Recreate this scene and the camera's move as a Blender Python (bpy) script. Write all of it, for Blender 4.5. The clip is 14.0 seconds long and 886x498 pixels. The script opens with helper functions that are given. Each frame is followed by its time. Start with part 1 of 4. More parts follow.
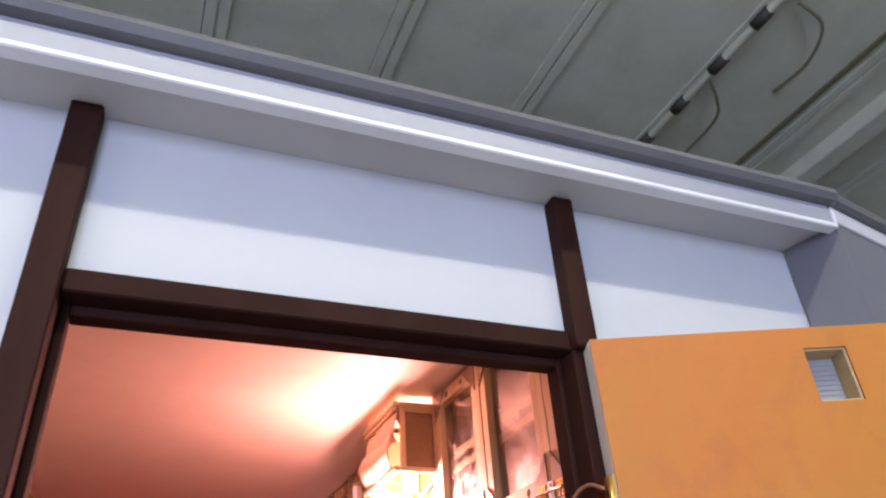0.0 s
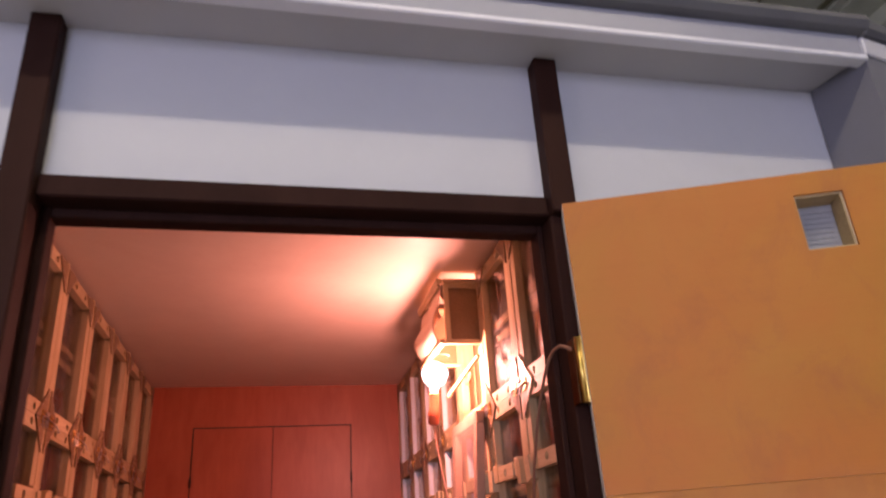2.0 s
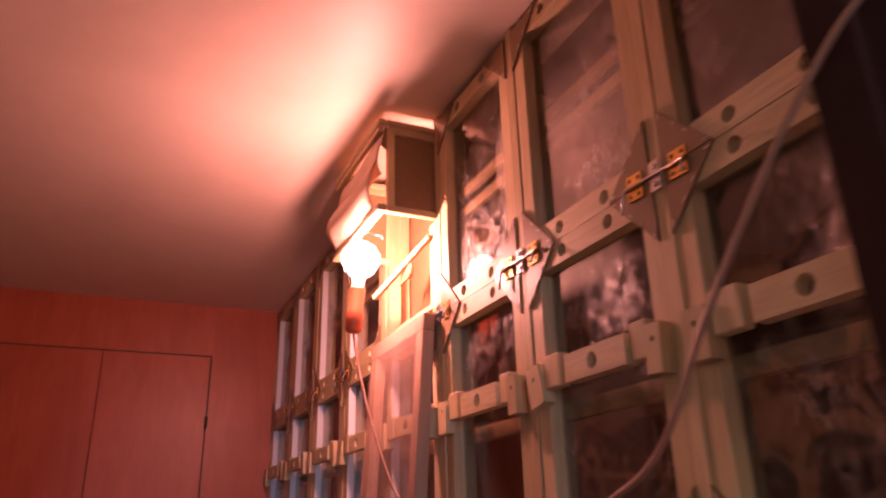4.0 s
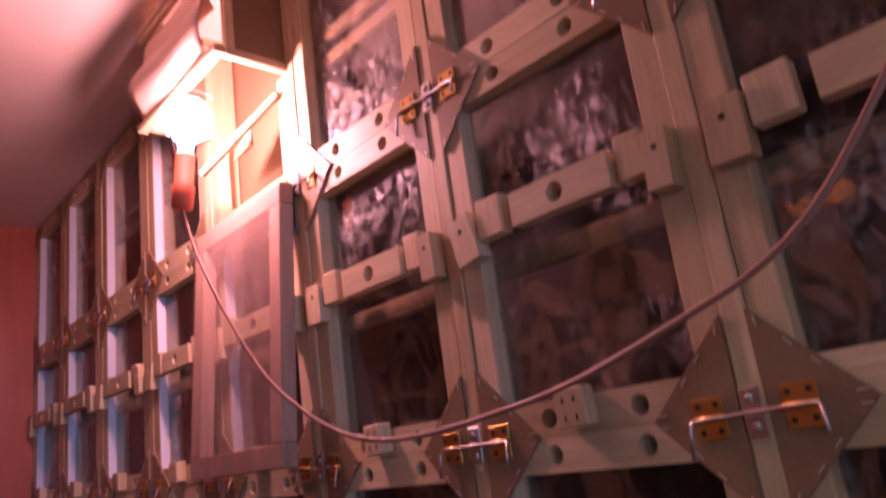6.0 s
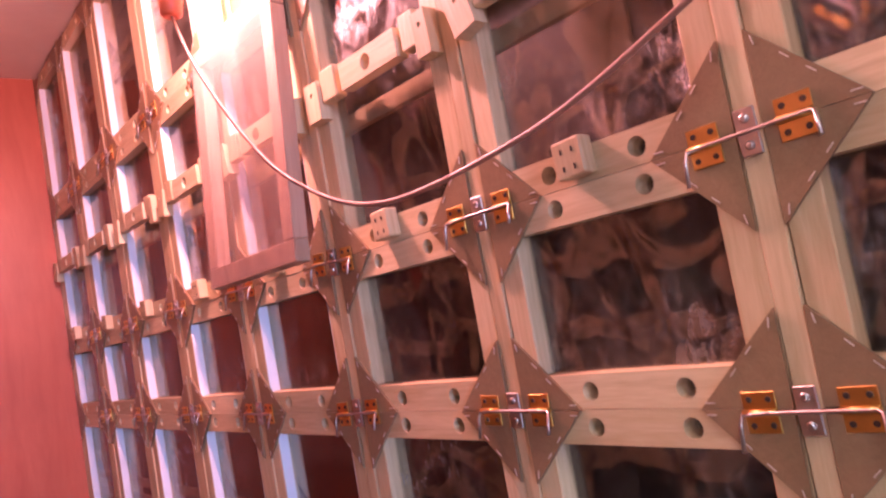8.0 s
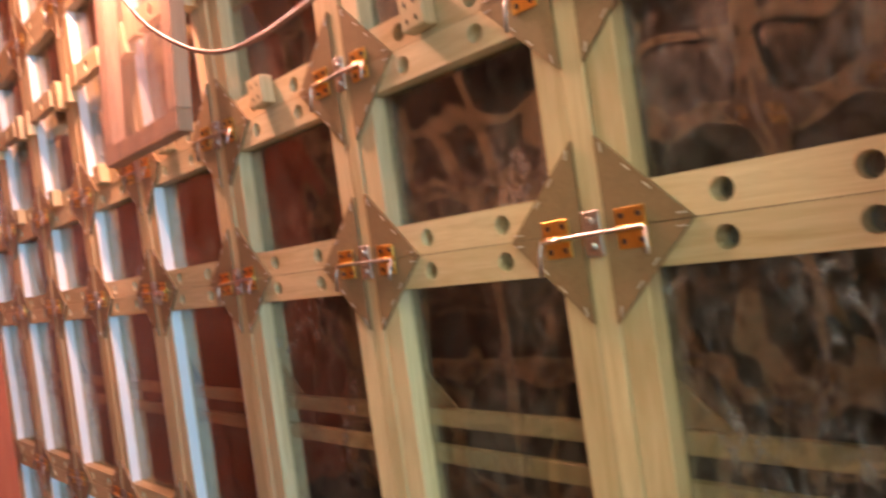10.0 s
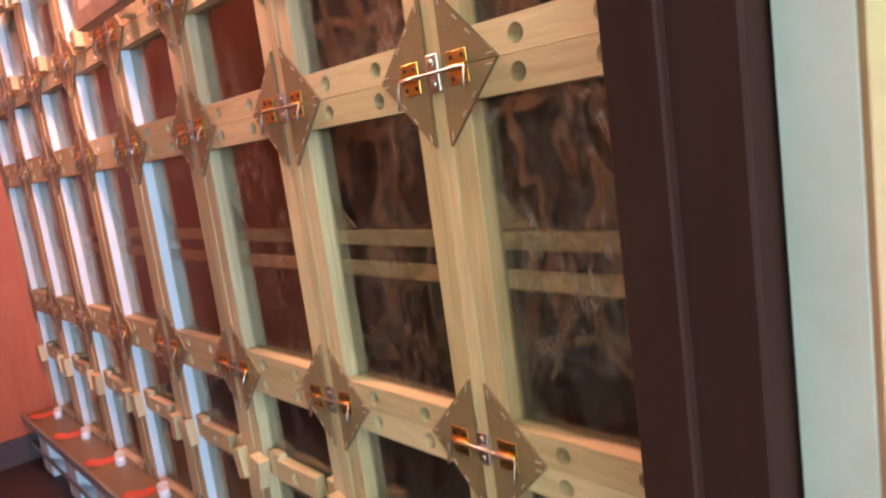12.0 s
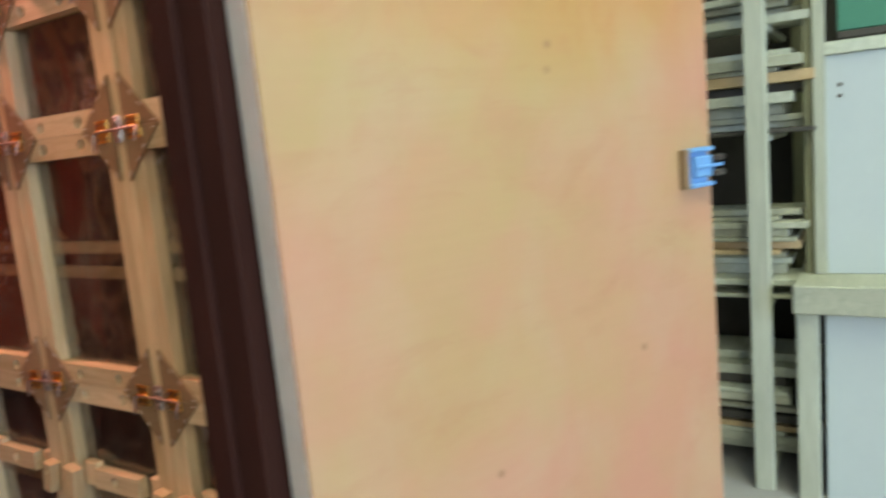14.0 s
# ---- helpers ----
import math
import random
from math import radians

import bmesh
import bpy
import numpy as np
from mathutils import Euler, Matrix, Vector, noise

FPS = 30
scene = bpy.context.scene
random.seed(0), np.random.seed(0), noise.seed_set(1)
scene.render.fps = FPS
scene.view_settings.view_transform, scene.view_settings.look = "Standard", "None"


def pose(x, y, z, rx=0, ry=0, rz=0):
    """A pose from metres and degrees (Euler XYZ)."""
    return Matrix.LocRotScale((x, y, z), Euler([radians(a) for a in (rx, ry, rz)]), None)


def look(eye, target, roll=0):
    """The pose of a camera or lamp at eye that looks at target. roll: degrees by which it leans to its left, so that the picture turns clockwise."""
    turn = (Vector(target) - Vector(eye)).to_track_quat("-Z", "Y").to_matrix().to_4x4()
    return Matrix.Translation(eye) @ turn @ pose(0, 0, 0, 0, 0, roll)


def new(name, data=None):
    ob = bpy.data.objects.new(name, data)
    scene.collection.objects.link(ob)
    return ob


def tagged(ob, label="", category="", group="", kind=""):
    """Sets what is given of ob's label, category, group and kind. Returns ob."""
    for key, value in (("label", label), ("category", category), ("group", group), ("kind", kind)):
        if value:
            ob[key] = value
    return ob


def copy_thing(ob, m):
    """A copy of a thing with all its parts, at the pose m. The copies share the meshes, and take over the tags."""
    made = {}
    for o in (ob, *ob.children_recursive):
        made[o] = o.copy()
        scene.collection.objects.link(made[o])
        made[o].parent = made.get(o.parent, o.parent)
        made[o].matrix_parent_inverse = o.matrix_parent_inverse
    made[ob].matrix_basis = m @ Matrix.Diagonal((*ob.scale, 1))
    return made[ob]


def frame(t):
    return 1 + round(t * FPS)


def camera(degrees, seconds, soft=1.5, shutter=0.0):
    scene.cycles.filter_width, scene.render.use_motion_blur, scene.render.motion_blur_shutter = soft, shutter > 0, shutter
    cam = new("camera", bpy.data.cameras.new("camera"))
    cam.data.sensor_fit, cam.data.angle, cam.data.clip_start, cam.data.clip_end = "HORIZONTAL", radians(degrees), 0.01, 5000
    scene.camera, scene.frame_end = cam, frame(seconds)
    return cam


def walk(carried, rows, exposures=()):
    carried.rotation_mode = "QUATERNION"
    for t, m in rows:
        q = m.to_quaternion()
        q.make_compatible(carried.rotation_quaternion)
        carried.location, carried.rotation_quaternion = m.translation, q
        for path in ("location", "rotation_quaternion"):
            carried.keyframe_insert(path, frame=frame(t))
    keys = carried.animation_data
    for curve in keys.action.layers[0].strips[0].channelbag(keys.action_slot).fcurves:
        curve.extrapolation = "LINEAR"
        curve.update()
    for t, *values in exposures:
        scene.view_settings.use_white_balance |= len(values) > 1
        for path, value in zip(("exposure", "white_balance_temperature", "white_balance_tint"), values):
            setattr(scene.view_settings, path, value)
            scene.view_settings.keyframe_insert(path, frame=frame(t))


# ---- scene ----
cam = camera(63.6, 14.0, soft=2.2, shutter=0.6)
PATH = [
    (0, (0.053, -0.016, 1.494), (0.746, 1.536, 2.548), -4.0),
    (0.5, (0.06, -0.055, 1.467), (0.689, 1.525, 2.519), -2.2),
    (1, (0.131, -0.102, 1.472), (0.687, 1.586, 2.39), -4.3),
    (1.5, (0.241, -0.132, 1.474), (0.69, 1.628, 2.311), -3.3),
    (2, (0.299, -0.087, 1.466), (0.738, 1.702, 2.245), -3.8),
    (2.5, (0.351, 0.152, 1.446), (0.886, 1.921, 2.21), -5.4),
    (3, (0.386, 0.399, 1.466), (1.107, 2.128, 2.167), -4.5),
    (3.2, (0.387, 0.5, 1.46), (1.094, 2.239, 2.15), -2.7),
    (5.3, (0.299, 1.193, 1.457), (1.439, 2.667, 2.183), -3.5),
    (5.5, (0.315, 1.205, 1.441), (1.551, 2.628, 2.11), -4.5),
    (6, (0.327, 1.232, 1.407), (1.663, 2.623, 1.934), -7.9),
    (6.5, (0.334, 1.256, 1.369), (1.695, 2.684, 1.699), -9.9),
    (7, (0.332, 1.256, 1.342), (1.685, 2.71, 1.575), -11.3),
    (7.2, (0.332, 1.256, 1.332), (1.664, 2.732, 1.543), -11.4),
    (9.3, (0.358, 1.186, 1.193), (1.67, 2.692, 1.291), -9.4),
    (9.5, (0.37, 1.172, 1.175), (1.687, 2.675, 1.252), -9.5),
    (10, (0.396, 1.134, 1.142), (1.776, 2.582, 1.148), -8.1),
    (10.5, (0.428, 1.088, 1.116), (1.907, 2.433, 1.057), -7.4),
    (11, (0.446, 1.034, 1.099), (1.926, 2.376, 1.013), -7.0),
    (11.5, (0.443, 0.951, 1.076), (1.818, 2.391, 0.889), -7.4),
    (12, (0.389, 0.876, 1.058), (1.686, 2.368, 0.756), -7.8),
    (12.5, (0.272, 0.79, 1.06), (1.598, 2.248, 0.721), -7.2),
    (13, (0.197, 0.686, 1.044), (1.658, 2.011, 0.715), -5.7),
    (13.5, (0.192, 0.57, 1.047), (1.783, 1.739, 0.727), -4.5),
    (14, (0.205, 0.404, 1.058), (1.883, 1.455, 0.774), -5.2),
]

# ---- light ----
EXPOSURES = [(0.0, -1.3, 6100, 31), (0.5, -1.68, 6200, 31), (1.5, -2.0, 6600, 39), (2.5, -2.22, 7200, 46), (3.2, -2.48, 7700, 55), (5.3, -2.55, 4900, 32),
             (6.0, -2.42, 5150, 44), (6.5, -1.7, 5400, 54), (7.2, -1.0, 5500, 58), (9.3, -0.5, 5800, 12), (10.5, -0.43, 5700, -17), (11.5, -0.27, 5600, -11), (12.5, -0.25, 5300, 5), (13.0, -0.27, 5350, 10), (13.5, -0.55, 5550, 13), (14.0, -0.93, 6150, 13)]
walk(cam, [(t, look(eye, target, roll)) for t, eye, target, roll in PATH], EXPOSURES)
world = bpy.data.worlds.new("world")
scene.world = world
world.use_nodes = True
wn = world.node_tree
sky = wn.nodes.new("ShaderNodeTexSky")
sky.sky_type, sky.sun_disc = "NISHITA", False
sky.sun_elevation, sky.sun_rotation = radians(40), radians(200)
wn.links.new(sky.outputs[0], wn.nodes["Background"].inputs[0])
wn.nodes["Background"].inputs[1].default_value = 0.08


def lamp(name, kind, power, colour, m, **more):
    data = bpy.data.lights.new(name, kind)
    data.energy, data.color = power, colour
    for key, value in more.items():
        if key == "size":
            data.shape, data.size, data.size_y = "RECTANGLE", value[0], value[1]
        if key == "radius":
            data.shadow_soft_size = value
    ob = new(name, data)
    ob.matrix_world = m
    return ob


# daylight from the hall's window band behind the camera, and the hall's ceiling tubes
lamp("hall_window_light", "AREA", 700, (0.60, 0.76, 1.0), look((-1.6, -6.2, 1.9), (0.5, 1.0, 1.0)), size=(2.2, 2.6))
lamp("hall_side_window_light", "AREA", 270, (0.95, 0.97, 0.90), look((-6.3, -3.0, 2.4), (1.0, 1.6, 1.0)), size=(3.5, 2.2))
lamp("hall_tube_light", "AREA", 260, (0.96, 1.0, 0.70), look((0.2, -1.0, 4.5), (0.2, -1.0, 0.0)), size=(5.0, 0.12))
lamp("hall_tube_glow", "AREA", 210, (0.96, 1.0, 0.78), look((0.2, -1.0, 4.42), (0.2, -1.0, 6.0)), size=(5.0, 0.12))
lamp("bulb_light", "POINT", 138, (1.0, 0.40, 0.29), pose(0.854, 2.424, 2.066), radius=0.028)


# ---- materials ----
def material(name):
    m = bpy.data.materials.new(name)
    m.use_nodes = True
    nt = m.node_tree
    return m, nt, nt.nodes["Principled BSDF"], nt.nodes.new


def ramp(nt, src, stops):
    r = nt.nodes.new("ShaderNodeValToRGB")
    els = r.color_ramp.elements
    while len(els) < len(stops):
        els.new(0.5)
    for el, (p, c) in zip(els, stops):
        el.position, el.color = p, (*c, 1)
    nt.links.new(src, r.inputs[0])
    return r.outputs[0]


def mix(nt, fac, a, b, mode="MIX"):
    n = nt.nodes.new("ShaderNodeMix")
    n.data_type, n.blend_type = "RGBA", mode
    for value, sock in ((fac, n.inputs[0]), (a, n.inputs[6]), (b, n.inputs[7])):
        if isinstance(value, (int, float)):
            sock.default_value = value
        elif isinstance(value, tuple):
            sock.default_value = (*value, 1)
        else:
            nt.links.new(value, sock)
    return n.outputs[2]


def noise_tex(nt, scale, stretch=(1, 1, 1), detail=4, rough=0.55, warp=0.0, shift=True):
    tc = nt.nodes.new("ShaderNodeTexCoord")
    mp = nt.nodes.new("ShaderNodeMapping")
    mp.inputs["Scale"].default_value = stretch
    if shift:
        info = nt.nodes.new("ShaderNodeObjectInfo")
        comb = nt.nodes.new("ShaderNodeCombineXYZ")
        mul = nt.nodes.new("ShaderNodeMath")
        mul.operation = "MULTIPLY"
        mul.inputs[1].default_value = 37.0
        nt.links.new(info.outputs["Random"], mul.inputs[0])
        for k in range(3):
            nt.links.new(mul.outputs[0], comb.inputs[k])
        nt.links.new(comb.outputs[0], mp.inputs["Location"])
    nt.links.new(tc.outputs["Object"], mp.inputs["Vector"])
    n = nt.nodes.new("ShaderNodeTexNoise")
    n.inputs["Scale"].default_value = scale
    n.inputs["Detail"].default_value = detail
    n.inputs["Roughness"].default_value = rough
    n.inputs["Distortion"].default_value = warp
    nt.links.new(mp.outputs[0], n.inputs["Vector"])
    return n.outputs["Fac"]


def bump(nt, bsdf, height, strength, distance=0.002):
    b = nt.nodes.new("ShaderNodeBump")
    b.inputs["Strength"].default_value = strength
    b.inputs["Distance"].default_value = distance
    nt.links.new(height, b.inputs["Height"])
    nt.links.new(b.outputs[0], bsdf.inputs["Normal"])


def wood(name, dark, light, stretch, scale=9.0, rough=0.55, relief=0.25, random_tone=0.25, blotch=None):
    """Sawn timber: grain drawn out along one axis, blotches, and a tone of its own for each piece."""
    m, nt, b, _ = material(name)
    grain = noise_tex(nt, scale, stretch, 6, 0.6, 1.2)
    fine = noise_tex(nt, scale * 5, stretch, 3, 0.6, 0.3)
    col = ramp(nt, grain, [(0.3, dark), (0.5, tuple((x + y) / 2 for x, y in zip(dark, light))), (0.7, light)])
    col = mix(nt, 0.25, col, ramp(nt, fine, [(0.35, dark), (0.65, light)]))
    spots = noise_tex(nt, 3.0, (1, 1, 1), 3, 0.5)
    col = mix(nt, 0.5, col, mix(nt, 1.0, col, ramp(nt, spots, [(0.35, (0.75, 0.72, 0.68)), (0.65, (1, 1, 1))]), "MULTIPLY"))
    info = nt.nodes.new("ShaderNodeObjectInfo")
    tone = ramp(nt, info.outputs["Random"], [(0.0, (1 - random_tone, 1 - random_tone * 1.1, 1 - random_tone * 1.3)), (1.0, (1, 1, 1))])
    col = mix(nt, 1.0, col, tone, "MULTIPLY")
    if blotch:
        col = mix(nt, ramp(nt, noise_tex(nt, 2.3, (1, 1, 1.6), 5, 0.6, 0.8), [(0.5, (0, 0, 0)), (0.72, (0.6, 0.6, 0.6))]), col, blotch)
    nt.links.new(col, b.inputs["Base Color"])
    b.inputs["Roughness"].default_value = rough
    bump(nt, b, grain, relief)
    return m


def paint(name, base, stain, rough=0.5, scale=4.0, amount=0.4, relief=0.1, metal=0.0, stretch=(1, 1, 1)):
    m, nt, b, _ = material(name)
    n1 = noise_tex(nt, scale, stretch, 6, 0.6, 0.4)
    n2 = noise_tex(nt, scale * 14, stretch, 3, 0.6)
    col = mix(nt, ramp(nt, n1, [(0.42, (0, 0, 0)), (0.75, (amount,) * 3)]), base, stain)
    col = mix(nt, 0.12, col, ramp(nt, n2, [(0.3, stain), (0.7, base)]))
    nt.links.new(col, b.inputs["Base Color"])
    b.inputs["Roughness"].default_value, b.inputs["Metallic"].default_value = rough, metal
    bump(nt, b, n2, relief, 0.001)
    return m


PINE_V = wood("pine_upright_grain", (0.58, 0.43, 0.22), (0.82, 0.67, 0.41), (6, 6, 0.5))
PINE_H = wood("pine_level_grain", (0.60, 0.45, 0.235), (0.84, 0.69, 0.43), (0.5, 6, 6))
SLAT = wood("pine_slat", (0.50, 0.36, 0.18), (0.66, 0.50, 0.28), (0.5, 6, 6))
# Pine with the red bleed of the bulb's haze mixed into its colour.
HAZEPINE = wood("pine_with_red_haze", (0.44, 0.27, 0.17), (0.56, 0.36, 0.24), (6, 6, 0.5), relief=0.1)
GUSSET = wood("fibreboard", (0.25, 0.165, 0.083), (0.33, 0.225, 0.12), (3, 3, 3), 30, 0.4, 0.05, 0.12)
PLY = paint("birch_plywood", (0.42, 0.295, 0.125), (0.47, 0.245, 0.145), 0.6, 1.7, 1.0, 0.03)
PLY_NT = PLY.node_tree
BROWN = paint("brown_stain", (0.030, 0.011, 0.008), (0.052, 0.020, 0.0145), 0.65, 6, 0.6, 0.2, 0, (1, 1, 0.3))
BROWN.node_tree.nodes["Principled BSDF"].inputs["Specular IOR Level"].default_value = 0.08
WHITE = paint("white_wall_panel", (0.58, 0.59, 0.62), (0.50, 0.52, 0.56), 0.55, 2.5, 0.5, 0.05)
SOFFIT = paint("grey_soffit", (0.50, 0.49, 0.50), (0.42, 0.41, 0.42), 0.5, 3, 0.5)
FASCIA = paint("pale_metal_trim", (0.60, 0.60, 0.65), (0.50, 0.50, 0.56), 0.35, 3, 0.4)
GUTTER = paint("grey_metal_roof_edge", (0.13, 0.13, 0.14), (0.09, 0.09, 0.10), 0.45, 5, 0.5)
# Eave trim's shade and light put into two tones: face darkened, lip brightened.
FASCIA_FACE = paint("fascia_shaded_metal", (0.33, 0.34, 0.40), (0.27, 0.28, 0.34), 0.4, 3, 0.4)
FASCIA_LIP = paint("fascia_lit_metal", (0.80, 0.80, 0.84), (0.68, 0.68, 0.72), 0.3, 3, 0.4)
DARKGREY = paint("dark_grey_cladding", (0.17, 0.17, 0.20), (0.13, 0.13, 0.16), 0.5, 3, 0.5)
_tc, _sep = PLY_NT.nodes.new("ShaderNodeTexCoord"), PLY_NT.nodes.new("ShaderNodeSeparateXYZ")
PLY_NT.links.new(_tc.outputs["Object"], _sep.inputs[0])
_bs = PLY_NT.nodes["Principled BSDF"]
_old = _bs.inputs["Base Color"].links[0].from_socket
_old = mix(PLY_NT, ramp(PLY_NT, noise_tex(PLY_NT, 2.6, (1.0, 1, 1.3), 7, 0.62, 0.5), [(0.48, (0, 0, 0)), (0.58, (0.12,) * 3), (0.7, (0.35,) * 3)]), _old, (0.40, 0.205, 0.10))
_old = mix(PLY_NT, ramp(PLY_NT, noise_tex(PLY_NT, 1.6, (1, 1, 1.2), 4, 0.55, 0.3), [(0.42, (0, 0, 0)), (0.6, (0.9,) * 3)]), _old, (0.49, 0.232, 0.148))
_old = mix(PLY_NT, ramp(PLY_NT, noise_tex(PLY_NT, 3.4, (1.2, 1, 0.8), 6, 0.6, 0.6), [(0.46, (0, 0, 0)), (0.64, (0.35,) * 3), (0.75, (0.5,) * 3)]), _old, (0.46, 0.33, 0.20))
_old = mix(PLY_NT, ramp(PLY_NT, noise_tex(PLY_NT, 5.5, (0.9, 1, 1.8), 7, 0.65, 0.9), [(0.54, (0, 0, 0)), (0.64, (0.2,) * 3), (0.74, (0.4,) * 3)]), _old, (0.40, 0.19, 0.10))
_old = mix(PLY_NT, 0.07, _old, mix(PLY_NT, 1.0, _old, ramp(PLY_NT, noise_tex(PLY_NT, 14.0, (0.35, 0.35, 7), 5, 0.6, 0.3), [(0.35, (0.8, 0.77, 0.72)), (0.6, (1, 1, 1))]), "MULTIPLY"))
_wob = PLY_NT.nodes.new("ShaderNodeMath")
_wob.operation = "MULTIPLY_ADD"
_wob.inputs[1].default_value = 0.35
PLY_NT.links.new(noise_tex(PLY_NT, 2.0, (1, 1, 1), 4), _wob.inputs[0])
PLY_NT.links.new(_sep.outputs[2], _wob.inputs[2])
_rng = PLY_NT.nodes.new("ShaderNodeMapRange")
_rng.inputs[1].default_value, _rng.inputs[2].default_value = 1.35, 1.75
PLY_NT.links.new(_wob.outputs[0], _rng.inputs[0])
PLY_NT.links.new(mix(PLY_NT, _rng.outputs[0], _old, mix(PLY_NT, 1.0, _old, (1.10, 0.66, 0.13), "MULTIPLY")), _bs.inputs["Base Color"])
_vor = PLY_NT.nodes.new("ShaderNodeTexVoronoi")
_vor.inputs["Scale"].default_value = 7.0
PLY_NT.links.new(_tc.outputs["Object"], _vor.inputs["Vector"])
_spot = ramp(PLY_NT, _vor.outputs["Distance"], [(0.0, (1, 1, 1)), (0.035, (0.6, 0.6, 0.6)), (0.07, (0, 0, 0))])
_red = ramp(PLY_NT, noise_tex(PLY_NT, 5.5, (1.3, 1, 0.9), 8, 0.7, 0.5), [(0.5, (0, 0, 0)), (0.58, (0.3,) * 3), (0.68, (0.7,) * 3)])
_top = PLY_NT.nodes.new("ShaderNodeMath")
_top.operation = "MULTIPLY"
PLY_NT.links.new(_red, _top.inputs[0])
PLY_NT.links.new(_rng.outputs[0], _top.inputs[1])
PLY_NT.links.new(mix(PLY_NT, _top.outputs[0], _bs.inputs["Base Color"].links[0].from_socket, (0.40, 0.12, 0.025)), _bs.inputs["Base Color"])
_now = _bs.inputs["Base Color"].links[0].from_socket
PLY_NT.links.new(mix(PLY_NT, _spot, _now, (0.26, 0.13, 0.06)), _bs.inputs["Base Color"])
CEIL = paint("ceiling_board", (0.80, 0.69, 0.58), (0.66, 0.53, 0.43), 0.5, 2.2, 0.6, 0.03)
REDWALL = wood("orange_varnished_ply", (0.46, 0.108, 0.048), (0.57, 0.155, 0.073), (3.0, 3.0, 0.5), 3.5, 0.4, 0.04, 0.06)
FLOOR = paint("dark_floor", (0.035, 0.02, 0.018), (0.06, 0.035, 0.03), 0.6, 4, 0.5)
BASE = paint("dark_skirting", (0.07, 0.045, 0.045), (0.10, 0.065, 0.06), 0.45, 4, 0.5)
LEAFEDGE = paint("white_painted_edge", (0.82, 0.83, 0.80), (0.62, 0.60, 0.54), 0.5, 9, 0.5, 0.3)
GRILLE = paint("grey_vent_grille", (0.34, 0.35, 0.37), (0.28, 0.29, 0.31), 0.45, 6, 0.4)
CONCRETE = paint("hall_ceiling_plank", (0.74, 0.76, 0.63), (0.52, 0.54, 0.42), 0.8, 2.2, 0.8, 0.3)
HALLFLOOR = paint("hall_floor", (0.42, 0.41, 0.39), (0.30, 0.29, 0.28), 0.7, 1.5, 0.6)
HALLWALL = paint("hall_wall", (0.55, 0.56, 0.52), (0.42, 0.43, 0.40), 0.8, 1.2, 0.6)
BRASS = paint("brass_plated_hinge", (0.80, 0.52, 0.14), (0.60, 0.36, 0.08), 0.28, 40, 0.5, 0.1, 1.0)
# Hinge brass again, its colour darkened to mimic the dark room it reflects.
DIMBRASS = paint("dark_reflecting_brass", (0.12, 0.065, 0.03), (0.08, 0.045, 0.025), 0.25, 40, 0.5, 0.1, 1.0)
SILVER = paint("bright_staple", (0.82, 0.78, 0.72), (0.66, 0.62, 0.56), 0.3, 60, 0.5, 0.1, 0.5)
TRAY = paint("worn_grey_tray", (0.40, 0.34, 0.31), (0.24, 0.19, 0.17), 0.4, 9, 0.6, 0.2, 0.3)
# White for the strips that stand in for daylight on far stile sides.
LITSIDE = paint("daylit_stile_white", (0.74, 0.77, 0.80), (0.64, 0.67, 0.70), 0.4, 12, 0.4)
STEEL = paint("zinc_steel", (0.62, 0.61, 0.60), (0.42, 0.41, 0.40), 0.32, 60, 0.5, 0.1, 1.0)
DARKSCREW = paint("dark_screw", (0.08, 0.06, 0.05), (0.05, 0.04, 0.03), 0.4, 80, 0.5, 0.1, 0.6)
CORD = paint("brown_cable", (0.33, 0.15, 0.09), (0.25, 0.11, 0.07), 0.45, 30, 0.5)
SOCKET = paint("orange_socket", (0.75, 0.16, 0.06), (0.60, 0.11, 0.04), 0.4, 20, 0.4)
COMB = wood("dark_wax_backing", (0.014, 0.009, 0.007), (0.095, 0.065, 0.048), (2.0, 2.0, 1.0), 16.0, 0.5, 0.5, 0.2)
PAPER = paint("cream_sheet", (0.72, 0.55, 0.42), (0.60, 0.42, 0.30), 0.6, 8, 0.5)
REDCORD = paint("orange_red_cord", (0.80, 0.10, 0.03), (0.62, 0.07, 0.02), 0.5, 30, 0.4)
WHITEPLASTIC = paint("white_plastic", (0.80, 0.80, 0.80), (0.70, 0.70, 0.72), 0.4, 12, 0.4)
BLUE = paint("blue_plastic", (0.16, 0.36, 0.66), (0.12, 0.28, 0.55), 0.4, 12, 0.4)
PALEWOOD = wood("white_washed_batten", (0.46, 0.49, 0.37), (0.66, 0.70, 0.57), (0.6, 5, 5), 6, 0.6, 0.2, 0.35)
PALEPOST = wood("white_washed_post", (0.47, 0.50, 0.39), (0.62, 0.66, 0.53), (5, 5, 0.6), 6, 0.6, 0.2, 0.2)
MOSS = wood("greenish_post", (0.20, 0.20, 0.11), (0.30, 0.30, 0.18), (5, 5, 0.6), 6, 0.7, 0.2, 0.2)
BOARDWHITE = paint("white_sheet", (0.56, 0.62, 0.60), (0.47, 0.53, 0.53), 0.35, 2, 0.5)
GREEN = paint("green_sheet", (0.06, 0.22, 0.14), (0.04, 0.15, 0.10), 0.5, 3, 0.5)
# Paints the shade in the rack's gaps; also used for dark parts.
DARKGAP = paint("gap_shade_and_dark_parts", (0.05, 0.045, 0.035), (0.09, 0.08, 0.06), 0.7, 8, 0.6)


